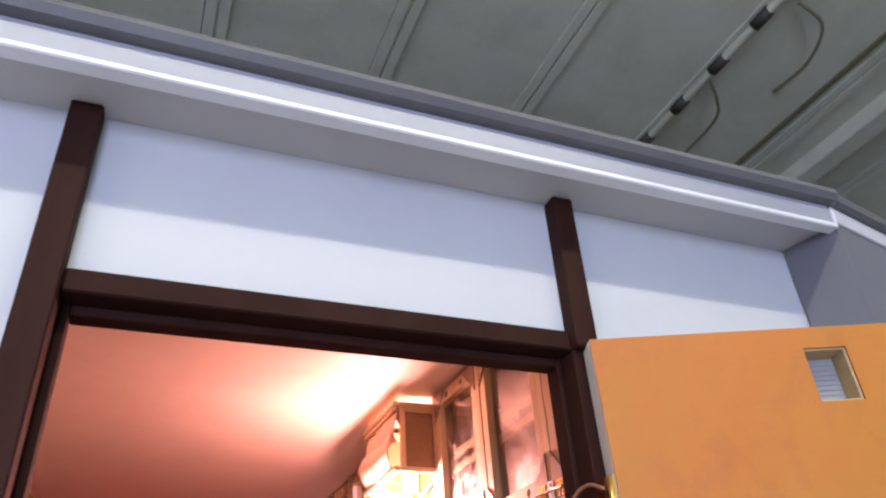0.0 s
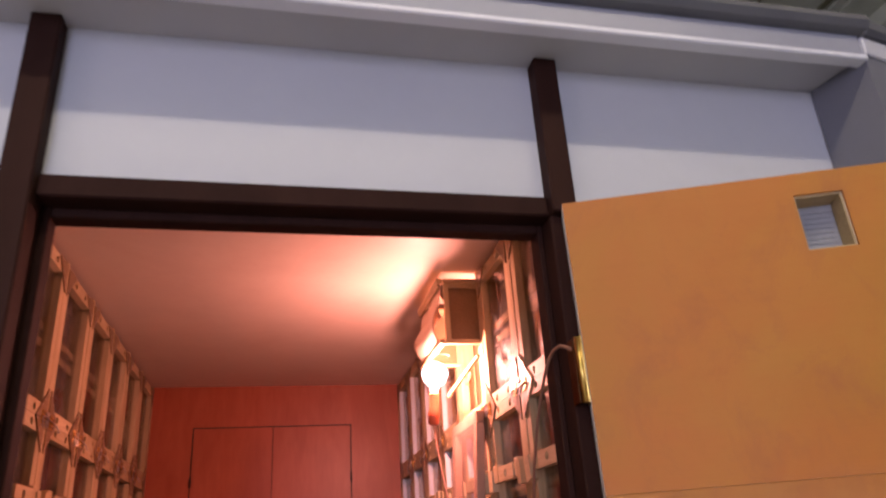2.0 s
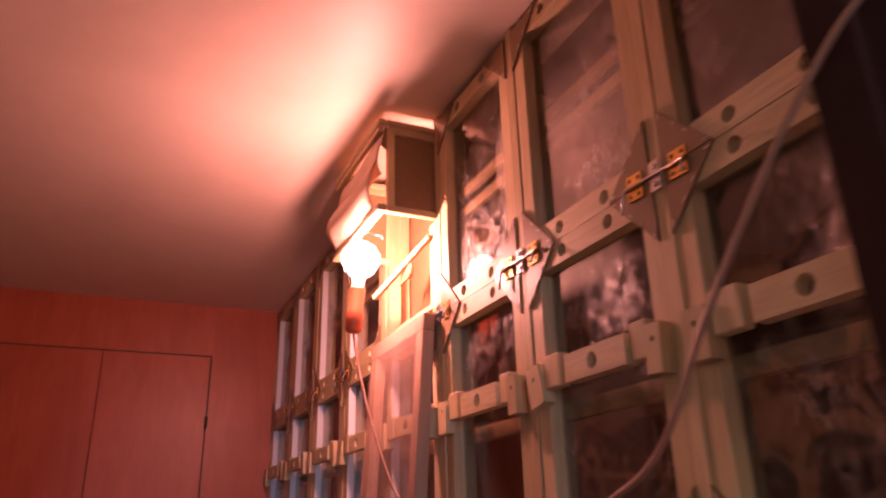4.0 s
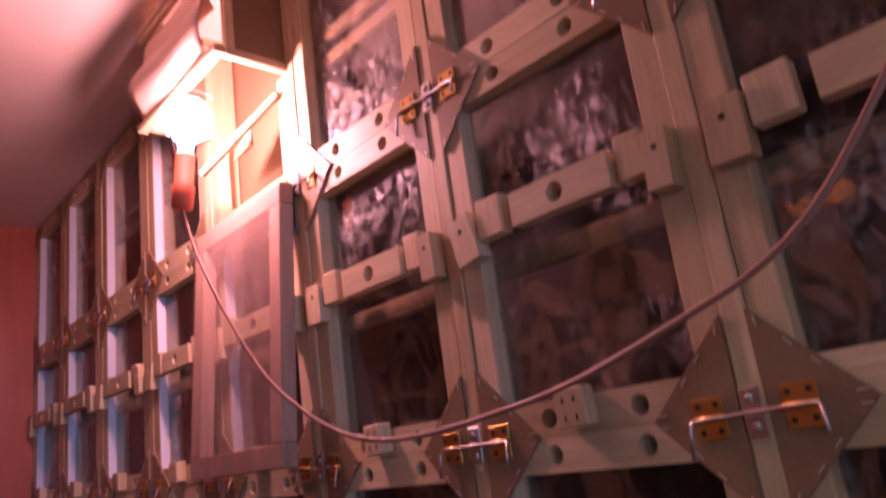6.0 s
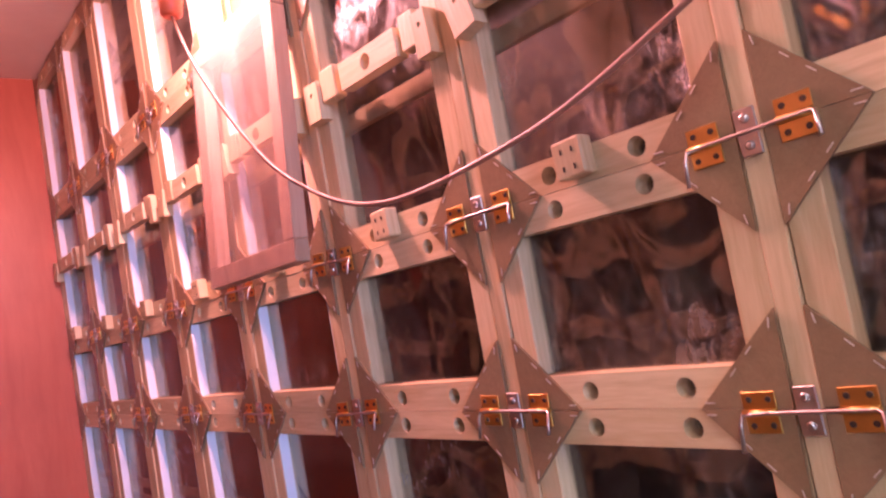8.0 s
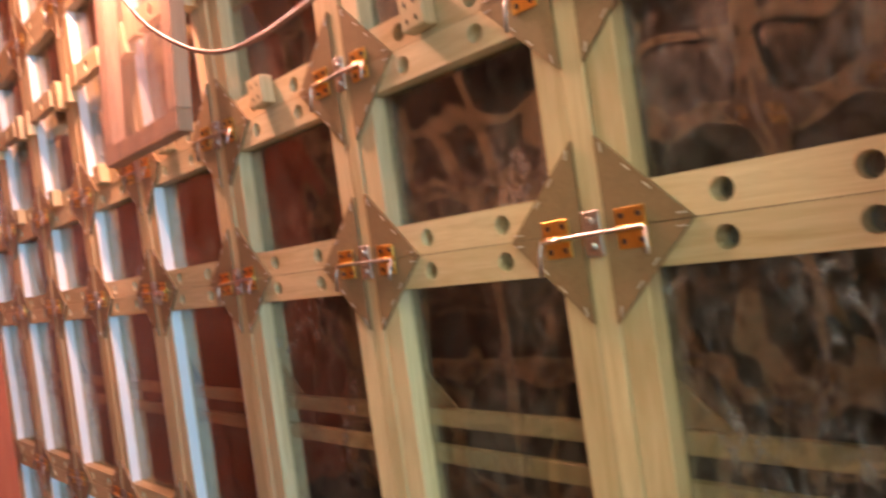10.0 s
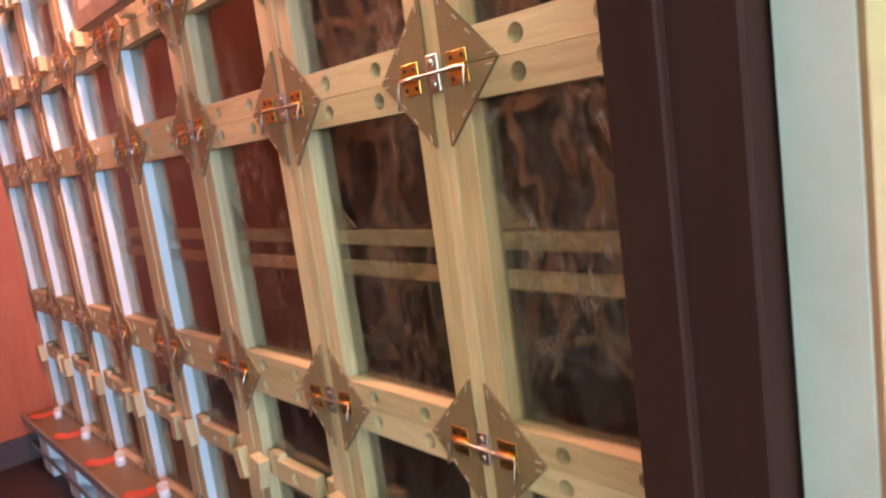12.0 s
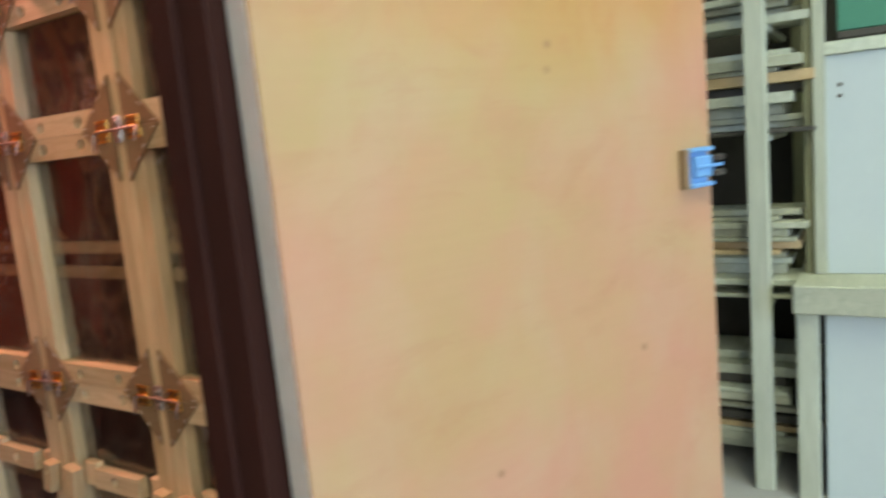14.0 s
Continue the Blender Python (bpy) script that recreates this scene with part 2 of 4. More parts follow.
def glass(name, film, amount):
    """A pane: clear with a wavy mirror-like skin, faint trails of old film, and crinkled patches that catch the light."""
    m, nt, b, n = material(name)
    out = nt.nodes["Material Output"]
    clear, gloss, haze, crinkle = n("ShaderNodeBsdfTransparent"), n("ShaderNodeBsdfGlossy"), n("ShaderNodeBsdfDiffuse"), n("ShaderNodeBsdfGlossy")
    clear.inputs[0].default_value = (0.80, 0.78, 0.74, 1)
    gloss.inputs["Roughness"].default_value = 0.02
    crinkle.inputs["Roughness"].default_value = 0.38
    haze.inputs[0].default_value = (*film, 1)
    face = n("ShaderNodeLayerWeight")
    face.inputs[0].default_value = 0.5
    skin = ramp(nt, face.outputs["Facing"], [(0.0, (0.09,) * 3), (0.45, (0.11,) * 3), (0.75, (0.22,) * 3), (1.0, (0.8,) * 3)])
    for bsdf, scale, stretch, detail, rough, strength, deep in ((gloss, 5.0, (1.2, 1, 0.8), 1, 0.4, 0.6, 0.012), (crinkle, 60.0, (1.4, 1, 0.6), 4, 0.65, 1.0, 0.004)):
        wave = n("ShaderNodeBump")
        wave.inputs["Strength"].default_value, wave.inputs["Distance"].default_value = strength, deep
        nt.links.new(noise_tex(nt, scale, stretch, detail, rough, 0.8), wave.inputs["Height"])
        nt.links.new(wave.outputs[0], bsdf.inputs["Normal"])
    m1, m2, m3 = n("ShaderNodeMixShader"), n("ShaderNodeMixShader"), n("ShaderNodeMixShader")
    streak = noise_tex(nt, 13.0, (1.3, 1, 0.7), 9, 0.72, 1.0)
    mask = ramp(nt, streak, [(0.47, (0, 0, 0)), (0.62, (amount,) * 3), (0.8, (amount * 1.8,) * 3)])
    trails = ramp(nt, noise_tex(nt, 8.0, (1.3, 1, 0.8), 3, 0.5, 1.9), [(0.47, (0, 0, 0)), (0.495, (amount * 2.2,) * 3), (0.515, (amount * 1.2,) * 3), (0.54, (0, 0, 0))])
    where = ramp(nt, noise_tex(nt, 4.0, (1, 1, 1), 2, 0.5), [(0.45, (0, 0, 0)), (0.65, (1, 1, 1))])
    mask = mix(nt, 1.0, mask, mix(nt, 1.0, trails, where, "MULTIPLY"), "ADD")
    grains = ramp(nt, noise_tex(nt, 48.0, (1.4, 1, 0.7), 5, 0.7, 1.0), [(0.45, (0, 0, 0)), (0.6, (0.30,) * 3)])
    patch = ramp(nt, noise_tex(nt, 5.0, (1, 1, 0.8), 4, 0.6, 0.8), [(0.44, (0.05,) * 3), (0.64, (1, 1, 1))])
    nt.links.new(skin, m1.inputs[0])
    nt.links.new(clear.outputs[0], m1.inputs[1])
    nt.links.new(gloss.outputs[0], m1.inputs[2])
    nt.links.new(mask, m2.inputs[0])
    nt.links.new(m1.outputs[0], m2.inputs[1])
    nt.links.new(haze.outputs[0], m2.inputs[2])
    nt.links.new(mix(nt, 1.0, grains, patch, "MULTIPLY"), m3.inputs[0])
    nt.links.new(m2.outputs[0], m3.inputs[1])
    nt.links.new(crinkle.outputs[0], m3.inputs[2])
    nt.links.new(m3.outputs[0], out.inputs[0])
    return m


PANE = glass("hazy_pane", (0.54, 0.46, 0.36), 0.045)


def film(name, tint, cover):
    """Thin milky plastic film: part clear, part diffuse, with a faint gloss and creases."""
    m, nt, b, n = material(name)
    clear, skin, haze = n("ShaderNodeBsdfTransparent"), n("ShaderNodeBsdfGlossy"), n("ShaderNodeBsdfDiffuse")
    haze.inputs[0].default_value = (*tint, 1)
    skin.inputs["Roughness"].default_value = 0.18
    m1, m2 = n("ShaderNodeMixShader"), n("ShaderNodeMixShader")
    m1.inputs[0].default_value = 0.06
    nt.links.new(ramp(nt, noise_tex(nt, 6.0, (2.5, 1, 0.5), 5, 0.6, 0.6), [(0.3, (cover * 0.7,) * 3), (0.7, (min(1.0, cover * 1.3),) * 3)]), m2.inputs[0])
    nt.links.new(clear.outputs[0], m1.inputs[1])
    nt.links.new(skin.outputs[0], m1.inputs[2])
    nt.links.new(m1.outputs[0], m2.inputs[1])
    nt.links.new(haze.outputs[0], m2.inputs[2])
    nt.links.new(m2.outputs[0], nt.nodes["Material Output"].inputs[0])
    return m


FILM = film("milky_film", (0.44, 0.30, 0.24), 0.24)


def glow(name, colour, strength):
    m, nt, b, _ = material(name)
    b.inputs["Base Color"].default_value = (*colour, 1)
    b.inputs["Emission Color"].default_value = (*colour, 1)
    b.inputs["Emission Strength"].default_value = strength
    return m


BULB = glow("lit_bulb", (1.0, 0.74, 0.66), 30.0)


# ---- mesh helpers ----
def box_bm(bm, x0, y0, z0, x1, y1, z1, bev=0.0):
    made = bmesh.ops.create_cube(bm, size=1.0, matrix=Matrix.Translation(((x0 + x1) / 2, (y0 + y1) / 2, (z0 + z1) / 2)) @ Matrix.Diagonal((abs(x1 - x0), abs(y1 - y0), abs(z1 - z0), 1)))
    if bev:
        edges = list({e for v in made["verts"] for e in v.link_edges})
        bmesh.ops.bevel(bm, geom=edges, offset=bev, segments=1, affect="EDGES")
    return made["verts"]


def box(x0, y0, z0, x1, y1, z1, bev=0.002):
    bm = bmesh.new()
    box_bm(bm, x0, y0, z0, x1, y1, z1, bev)
    return bm


def rod(points, radius, sides=8, caps=True):
    """A round bar swept along a line of points."""
    bm = bmesh.new()
    pts = [Vector(p) for p in points]
    rings = []
    ref = Vector((0, 0, 1))
    for i, p in enumerate(pts):
        d = (pts[min(i + 1, len(pts) - 1)] - pts[max(i - 1, 0)]).normalized()
        side = d.cross(ref)
        if side.length < 0.05:
            side = d.cross(Vector((1, 0, 0)))
        side.normalize()
        up = side.cross(d)
        rings.append([bm.verts.new(p + radius * (math.cos(2 * math.pi * k / sides) * side + math.sin(2 * math.pi * k / sides) * up)) for k in range(sides)])
    for a, b in zip(rings, rings[1:]):
        for k in range(sides):
            f = bm.faces.new((a[k], a[(k + 1) % sides], b[(k + 1) % sides], b[k]))
            f.smooth = True
    if caps:
        bm.faces.new(rings[0][::-1])
        bm.faces.new(rings[-1])
    bmesh.ops.recalc_face_normals(bm, faces=bm.faces)
    return bm


def lathe(profile, sides=24):
    """A turned body round z, from (radius, height) pairs."""
    bm = bmesh.new()
    rings = [[bm.verts.new((r * math.cos(2 * math.pi * k / sides), r * math.sin(2 * math.pi * k / sides), z)) for k in range(sides)] for r, z in profile]
    for a, b in zip(rings, rings[1:]):
        for k in range(sides):
            bm.faces.new((a[k], a[(k + 1) % sides], b[(k + 1) % sides], b[k])).smooth = True
    bm.faces.new(rings[0][::-1])
    bm.faces.new(rings[-1])
    bmesh.ops.recalc_face_normals(bm, faces=bm.faces)
    return bm


def prism(poly, y0, y1, bev=0.0):
    """A plate cut to an outline in x and z, from depth y0 to y1."""
    bm = bmesh.new()
    front = [bm.verts.new((x, y0, z)) for x, z in poly]
    back = [bm.verts.new((x, y1, z)) for x, z in poly]
    bm.faces.new(front)
    bm.faces.new(back[::-1])
    for k in range(len(poly)):
        bm.faces.new((front[k], back[k], back[(k + 1) % len(poly)], front[(k + 1) % len(poly)]))
    bmesh.ops.recalc_face_normals(bm, faces=bm.faces)
    if bev:
        bmesh.ops.bevel(bm, geom=list(bm.edges), offset=bev, segments=1, affect="EDGES")
    return bm


def drilled(x0, x1, z0, z1, y0, y1, holes, radius, sides=16):
    """A board with round holes through it, from y0 (front) to y1."""
    bm = bmesh.new()

    def quad(a, b, c, d):
        bm.faces.new([bm.verts.new(p) for p in (a, b, c, d)])

    cuts = [x0]
    cells = []
    half = radius * 1.35
    for hx, hz in sorted(holes):
        cuts += [hx - half, hx + half]
        cells.append((hx, hz))
    cuts.append(x1)
    for y, flip in ((y0, False), (y1, True)):
        for k in range(0, len(cuts) - 1):
            a, b = cuts[k], cuts[k + 1]
            if k % 2 == 0:
                quad((a, y, z0), (b, y, z0), (b, y, z1), (a, y, z1))
            else:
                hx, hz = cells[k // 2]
                lo, hi = max(z0, hz - half), min(z1, hz + half)
                quad((a, y, z0), (b, y, z0), (b, y, lo), (a, y, lo))
                quad((a, y, hi), (b, y, hi), (b, y, z1), (a, y, z1))
                ring, edge = [], []
                for j in range(sides):
                    an = 2 * math.pi * j / sides
                    c, s = math.cos(an), math.sin(an)
                    sc = 1 / max(abs(c), abs(s))
                    ring.append((hx + radius * c, y, hz + radius * s))
                    ez = hz + half * s * sc
                    edge.append((hx + half * c * sc, y, min(max(ez, lo), hi)))
                for j in range(sides):
                    quad(edge[j], edge[(j + 1) % sides], ring[(j + 1) % sides], ring[j])
    for hx, hz in cells:
        for j in range(sides):
            a1, a2 = 2 * math.pi * j / sides, 2 * math.pi * (j + 1) / sides
            p, q = (hx + radius * math.cos(a1), hz + radius * math.sin(a1)), (hx + radius * math.cos(a2), hz + radius * math.sin(a2))
            quad((p[0], y0, p[1]), (q[0], y0, q[1]), (q[0], y1, q[1]), (p[0], y1, p[1]))
    for a, b in (((x0, z0), (x1, z0)), ((x1, z0), (x1, z1)), ((x1, z1), (x0, z1)), ((x0, z1), (x0, z0))):
        quad((a[0], y0, a[1]), (b[0], y0, b[1]), (b[0], y1, b[1]), (a[0], y1, a[1]))
    bmesh.ops.remove_doubles(bm, verts=bm.verts, dist=1e-5)
    bmesh.ops.recalc_face_normals(bm, faces=bm.faces)
    return bm


def part(name, bm, mat, parent=None, label=""):
    me = bpy.data.meshes.new(name)
    bm.to_mesh(me)
    bm.free()
    me.materials.append(mat)
    ob = new(name, me)
    if parent:
        ob.parent = parent
    if label:
        ob["label"] = label
    return ob


def shared(name, me, parent, m=None, label=""):
    ob = new(name, me)
    ob.parent = parent
    if m is not None:
        ob.matrix_basis = m
    if label:
        ob["label"] = label
    return ob


def structure(name, bm, mat, label, category):
    return tagged(part(name, bm, mat), label, category, kind="structure")


def thing(name, label, category, group="", m=None):
    ob = tagged(new(name), label, category, group)
    if m is not None:
        ob.matrix_basis = m
    return ob


# ---- the hut: plan ----
XR, XL = 1.0, -0.38          # faces of the two panel walls
YB = [1.1735 + 0.3715 * k for k in range(9)]      # studs along the walls
YFAR, ZC = 4.15, 2.412
ROWZ = [0.15, 0.645, 1.14, 1.40, 1.90, 2.40]
PITCH, STUD = 0.3715, 0.026
FW = PITCH - STUD - 0.002    # width of a panel

structure("floor", box(-0.62, 1.08, -0.12, 1.24, YFAR + 0.08, 0.0, 0), FLOOR, "dark brown hut floor", "floor")
structure("ceiling", box(-0.62, 1.19, ZC, 1.24, YFAR + 0.08, ZC + 0.05, 0), CEIL, "plain pale ceiling boards lit by the bulb", "ceiling")
structure("wall_east", box(XR + 0.13, 1.19, 0.0, XR + 0.19, YFAR, ZC, 0), COMB, "dark waxy backing behind the panels", "wall")
structure("wall_west", box(XL - 0.19, 1.19, 0.0, XL - 0.13, YFAR, ZC, 0), COMB, "dark waxy backing behind the panels", "wall")

# front wall: white panels between dark posts, with the doorway
structure("wall_south", box(-0.10, 1.085, 2.086, 0.80, 1.15, 2.44, 0), WHITE, "white panel over the doorway", "wall")
structure("wall_south_a", box(-2.4, 1.085, -0.02, -0.153, 1.15, 2.44, 0), WHITE, "white hut wall beside the doorway", "wall")
structure("wall_south_b", box(0.847, 1.085, -0.02, 1.52, 1.15, 2.44, 0), WHITE, "white hut wall behind the open door", "wall")
structure("trim_post_1", box(-0.152, 1.046, 0.0, -0.10, 1.152, 2.4015, 0.003), BROWN, "dark brown timber post beside the doorway", "post")
bm = box(0.797, 1.046, 2.046, 0.846, 1.152, 2.4015, 0.003)
box_bm(bm, 0.797, 1.066, 0.0, 0.846, 1.152, 2.0455, 0.003)
structure("trim_post_2", bm, BROWN, "dark brown timber post notched behind the door leaf", "post")
structure("trim_lintel", box(-0.0995, 1.068, 2.045, 0.7965, 1.151, 2.0855, 0.003), BROWN, "dark brown timber lintel", "lintel")
structure("door_stop_a", box(-0.0995, 1.112, 0.0, -0.086, 1.154, 2.0445, 0.002), BROWN, "dark brown door stop", "door frame")
structure("door_stop_b", box(0.785, 1.112, 0.0, 0.7965, 1.154, 2.0445, 0.002), BROWN, "dark brown door stop", "door frame")
structure("door_stop_c", box(-0.0855, 1.113, 2.027, 0.7845, 1.153, 2.0445, 0.002), BROWN, "dark brown door stop", "door frame")
structure("threshold", box(-0.085, 1.07, 0.0, 0.784, 1.15, 0.02, 0.002), BROWN, "dark threshold", "threshold")
structure("wall_lining", box(-0.62, 1.156, 2.046, 1.24, 1.17, ZC, 0), COMB, "dark lining over the doorway inside", "wall")

# eave
structure("soffit", box(-2.4, 0.967, 2.402, 1.52, 1.084, 2.43, 0), SOFFIT, "grey soffit under the eave", "soffit")
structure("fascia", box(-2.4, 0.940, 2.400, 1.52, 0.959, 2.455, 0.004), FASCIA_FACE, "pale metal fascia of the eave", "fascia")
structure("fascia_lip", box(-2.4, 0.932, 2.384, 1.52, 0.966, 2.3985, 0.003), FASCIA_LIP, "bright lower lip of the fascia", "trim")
bm = bmesh.new()
prof = [(0.945, 2.456), (0.922, 2.460), (0.912, 2.475), (0.918, 2.493), (1.0, 2.515), (4.3, 2.87), (4.3, 2.84), (1.0, 2.48)]
ends = [[bm.verts.new((x, y, z)) for y, z in prof] for x in (-2.4, 1.535)]
bm.faces.new(ends[0]), bm.faces.new(ends[1][::-1])
for k in range(len(prof)):
    bm.faces.new((ends[0][k], ends[1][k], ends[1][(k + 1) % len(prof)], ends[0][(k + 1) % len(prof)]))
bmesh.ops.recalc_face_normals(bm, faces=bm.faces)
structure("roof", bm, GUTTER, "grey metal roof with a rolled edge", "roof")
# dark return wall beside the hut, with its own eave
side_m = pose(1.522, 0.942, 0, 0, 0, 12)
for nm, b, mt, lb in (("wall_return", box(0.0, 0.0, -0.02, 0.72, 0.14, 2.40, 0), DARKGREY, "dark grey cladding beside the hut"),
                      ("fascia_return", box(0.0, -0.006, 2.402, 0.72, 0.02, 2.45, 0.003), FASCIA, "pale fascia over the grey cladding"),
                      ("roof_return", box(0.0, -0.022, 2.452, 0.74, 0.3, 2.495, 0.01), GUTTER, "grey roof edge over the cladding")):
    structure(nm, b, mt, lb, "wall").matrix_basis = side_m

structure("wall_outer_a", box(-0.66, 1.152, -0.02, -0.625, YFAR + 0.1, 2.45, 0), WHITE, "white outer side wall of the hut", "wall")
structure("wall_outer_b", box(1.245, 1.152, -0.02, 1.28, YFAR + 0.1, 2.45, 0), WHITE, "white outer side wall of the hut", "wall")
structure("wall_outer_c", box(-0.624, YFAR + 0.085, -0.02, 1.244, YFAR + 0.12, 2.45, 0), WHITE, "white outer end wall of the hut", "wall")

# far wall: varnished plywood with a pair of closed hatch doors
far = structure("wall_north", box(-0.62, YFAR, 0.0, 1.24, YFAR + 0.05, ZC, 0), REDWALL, "orange varnished plywood end wall", "wall")
structure("baseboard", box(XL - 0.1, YFAR - 0.014, 0.0, XR + 0.1, YFAR - 0.001, 0.11, 0.003), BASE, "dark skirting board", "baseboard")


def hatch_door(x0, x1):
    d = thing("hatch_door", "closed orange plywood hatch door in the end wall", "door", "hatch doors", pose((x0 + x1) / 2, YFAR - 0.0035, 0.115))
    w = (x1 - x0) / 2 - 0.0015
    part("door_panel", box(-w, -0.006, 0, w, 0.0, 2.06, 0.0015), REDWALL, d)
    s = -1 if x0 < 0 else 1
    for z in (0.25, 1.0, 1.75):
        part("hinge", rod([(s * (w + 0.002), -0.008, z), (s * (w + 0.002), -0.008, z + 0.05)], 0.006), DARKSCREW, d, "small dark hinge")


part("hatch_recess", box(-0.155, YFAR - 0.003, 0.112, 0.72, YFAR - 0.0005, 2.182, 0), DARKGAP, far)
hatch_door(-0.15, 0.278)
hatch_door(0.278, 0.715)


# ---- glazed panels ----
RAIL, STILE, DEEP = 0.041, 0.036, 0.03


def gusset(cx, cz, sx, sz, leg=0.093):
    """A thin triangular plate over a corner of a panel, its right angle at the corner."""
    return prism([(cx, cz), (cx - sx * leg, cz), (cx, cz - sz * leg)], -0.0045, -0.0003)


def staple_mesh():
    bm = box(-0.005, -0.0008, -0.0006, 0.005, 0.0, 0.0006, 0)
    me = bpy.data.meshes.new("staple")
    bm.to_mesh(me)
    bm.free()
    me.materials.append(SILVER)
    return me


STAPLE = staple_mesh()


def panel(kind, h, zb=0.275, shift=0.0, sunk=0.0):
    """One glazed panel, front at y = 0, its bottom middle at the origin."""
    names = {"slatted": "glazed pine panel with two slats behind its hazy pane", "small": "low glazed pine panel with a hazy pane",
             "barred": "glazed pine panel held by a drilled bar and blocks"}
    p = thing("glazed_panel", names[kind], "window panel", kind + " glazed panels")
    w = FW / 2
    z1 = h - 0.0008
    hx = [-w + 0.109 + shift, w - 0.109]
    for name_z in ((0.0, RAIL), (z1 - RAIL, z1)):
        zc = (name_z[0] + name_z[1]) / 2
        part("rail", drilled(-w, w, name_z[0], name_z[1], 0.0, DEEP, [(hx[0], zc), (hx[1], zc)], 0.0115), PINE_H, p)
    for s in (-1, 1):
        a, b = sorted((s * w, s * (w - STILE)))
        part("stile", box(a, 0.0006, RAIL + 0.0005, b, DEEP, z1 - RAIL - 0.0005, 0.0015), PINE_V, p)
    part("pane", box(-w + 0.01, 0.0225, 0.01, w - 0.01, 0.0255, z1 - 0.01, 0), PANE, p, "hazy smeared pane").visible_shadow = False
    for sx in (-1, 1):
        for sz in (-1, 1):
            g = part("corner_gusset", gusset(sx * w, 0.0 if sz < 0 else z1, sx, sz), GUSSET, p, "brown fibreboard corner plate")
            zc = 0.0 if sz < 0 else z1
            for fx, fz, an in ((0.88, 0.06, 0), (0.55, 0.38, 45), (0.34, 0.60, 45), (0.07, 0.86, 80)):
                shared("staple", STAPLE, g, pose(sx * (w - 0.093 * fx), -0.0045, zc - sz * 0.093 * fz, 0, sx * sz * an, 0))
    if kind == "slatted":
        base = 0.214
        for k in range(2):
            part("slat", box(-w + 0.012, 0.031, base + 0.0505 * k, w - 0.012, 0.043, base + 0.0235 + 0.0505 * k, 0.001), SLAT, p, "pine slat behind the pane")
        part("back_gusset", prism([(-w + 0.012, base + 0.078), (-w + 0.085, base + 0.078), (-w + 0.012, base + 0.145)], 0.031, 0.035), GUSSET, p)
    if kind == "barred":
        part("holding_bar", drilled(-0.052 - 1.25 * sunk, 0.096 - 1.25 * sunk, zb - 0.0215, zb + 0.0215, -0.022 + sunk, 0.0 + sunk, [(0.019 - 1.25 * sunk, zb)], 0.0125), PINE_H, p, "pine bar with one drilled hole")
        part("transom", box(-w + 0.012, 0.031, zb - 0.066, w - 0.012, 0.045, zb - 0.037, 0.001), SLAT, p, "pine crossbar behind the pane")
        for s0, s1, i0, i1 in ((-0.160, -0.119, -0.1155, -0.071), (0.1405, 0.1695, 0.105, 0.1395)):
            part("stile_block", drilled(s0, s1, zb - 0.045, zb + 0.02, -0.024, -0.0005, [((s0 + s1) / 2, zb)], 0.004, 8), PINE_V, p, "pine turn block with a screw hole")
            part("inner_block", box(i0, -0.019 + sunk, zb - 0.021, i1, 0.002 + 0.9 * sunk, zb + 0.032, 0.002), PINE_V, p)
    return p


def rail_block():
    b = thing("nail_block", "small pine block nailed to a panel rail", "wood block", "nail blocks")
    part("block", box(-0.021, -0.023, -0.022, 0.021, -0.0005, 0.022, 0.002), PINE_V, b)
    for x in (-0.008, 0.008):
        for z in (-0.011, 0.009):
            part("nail_head", box(x - 0.0012, -0.0238, z - 0.003, x + 0.0012, -0.0228, z + 0.003, 0), DARKSCREW, b)
    return b


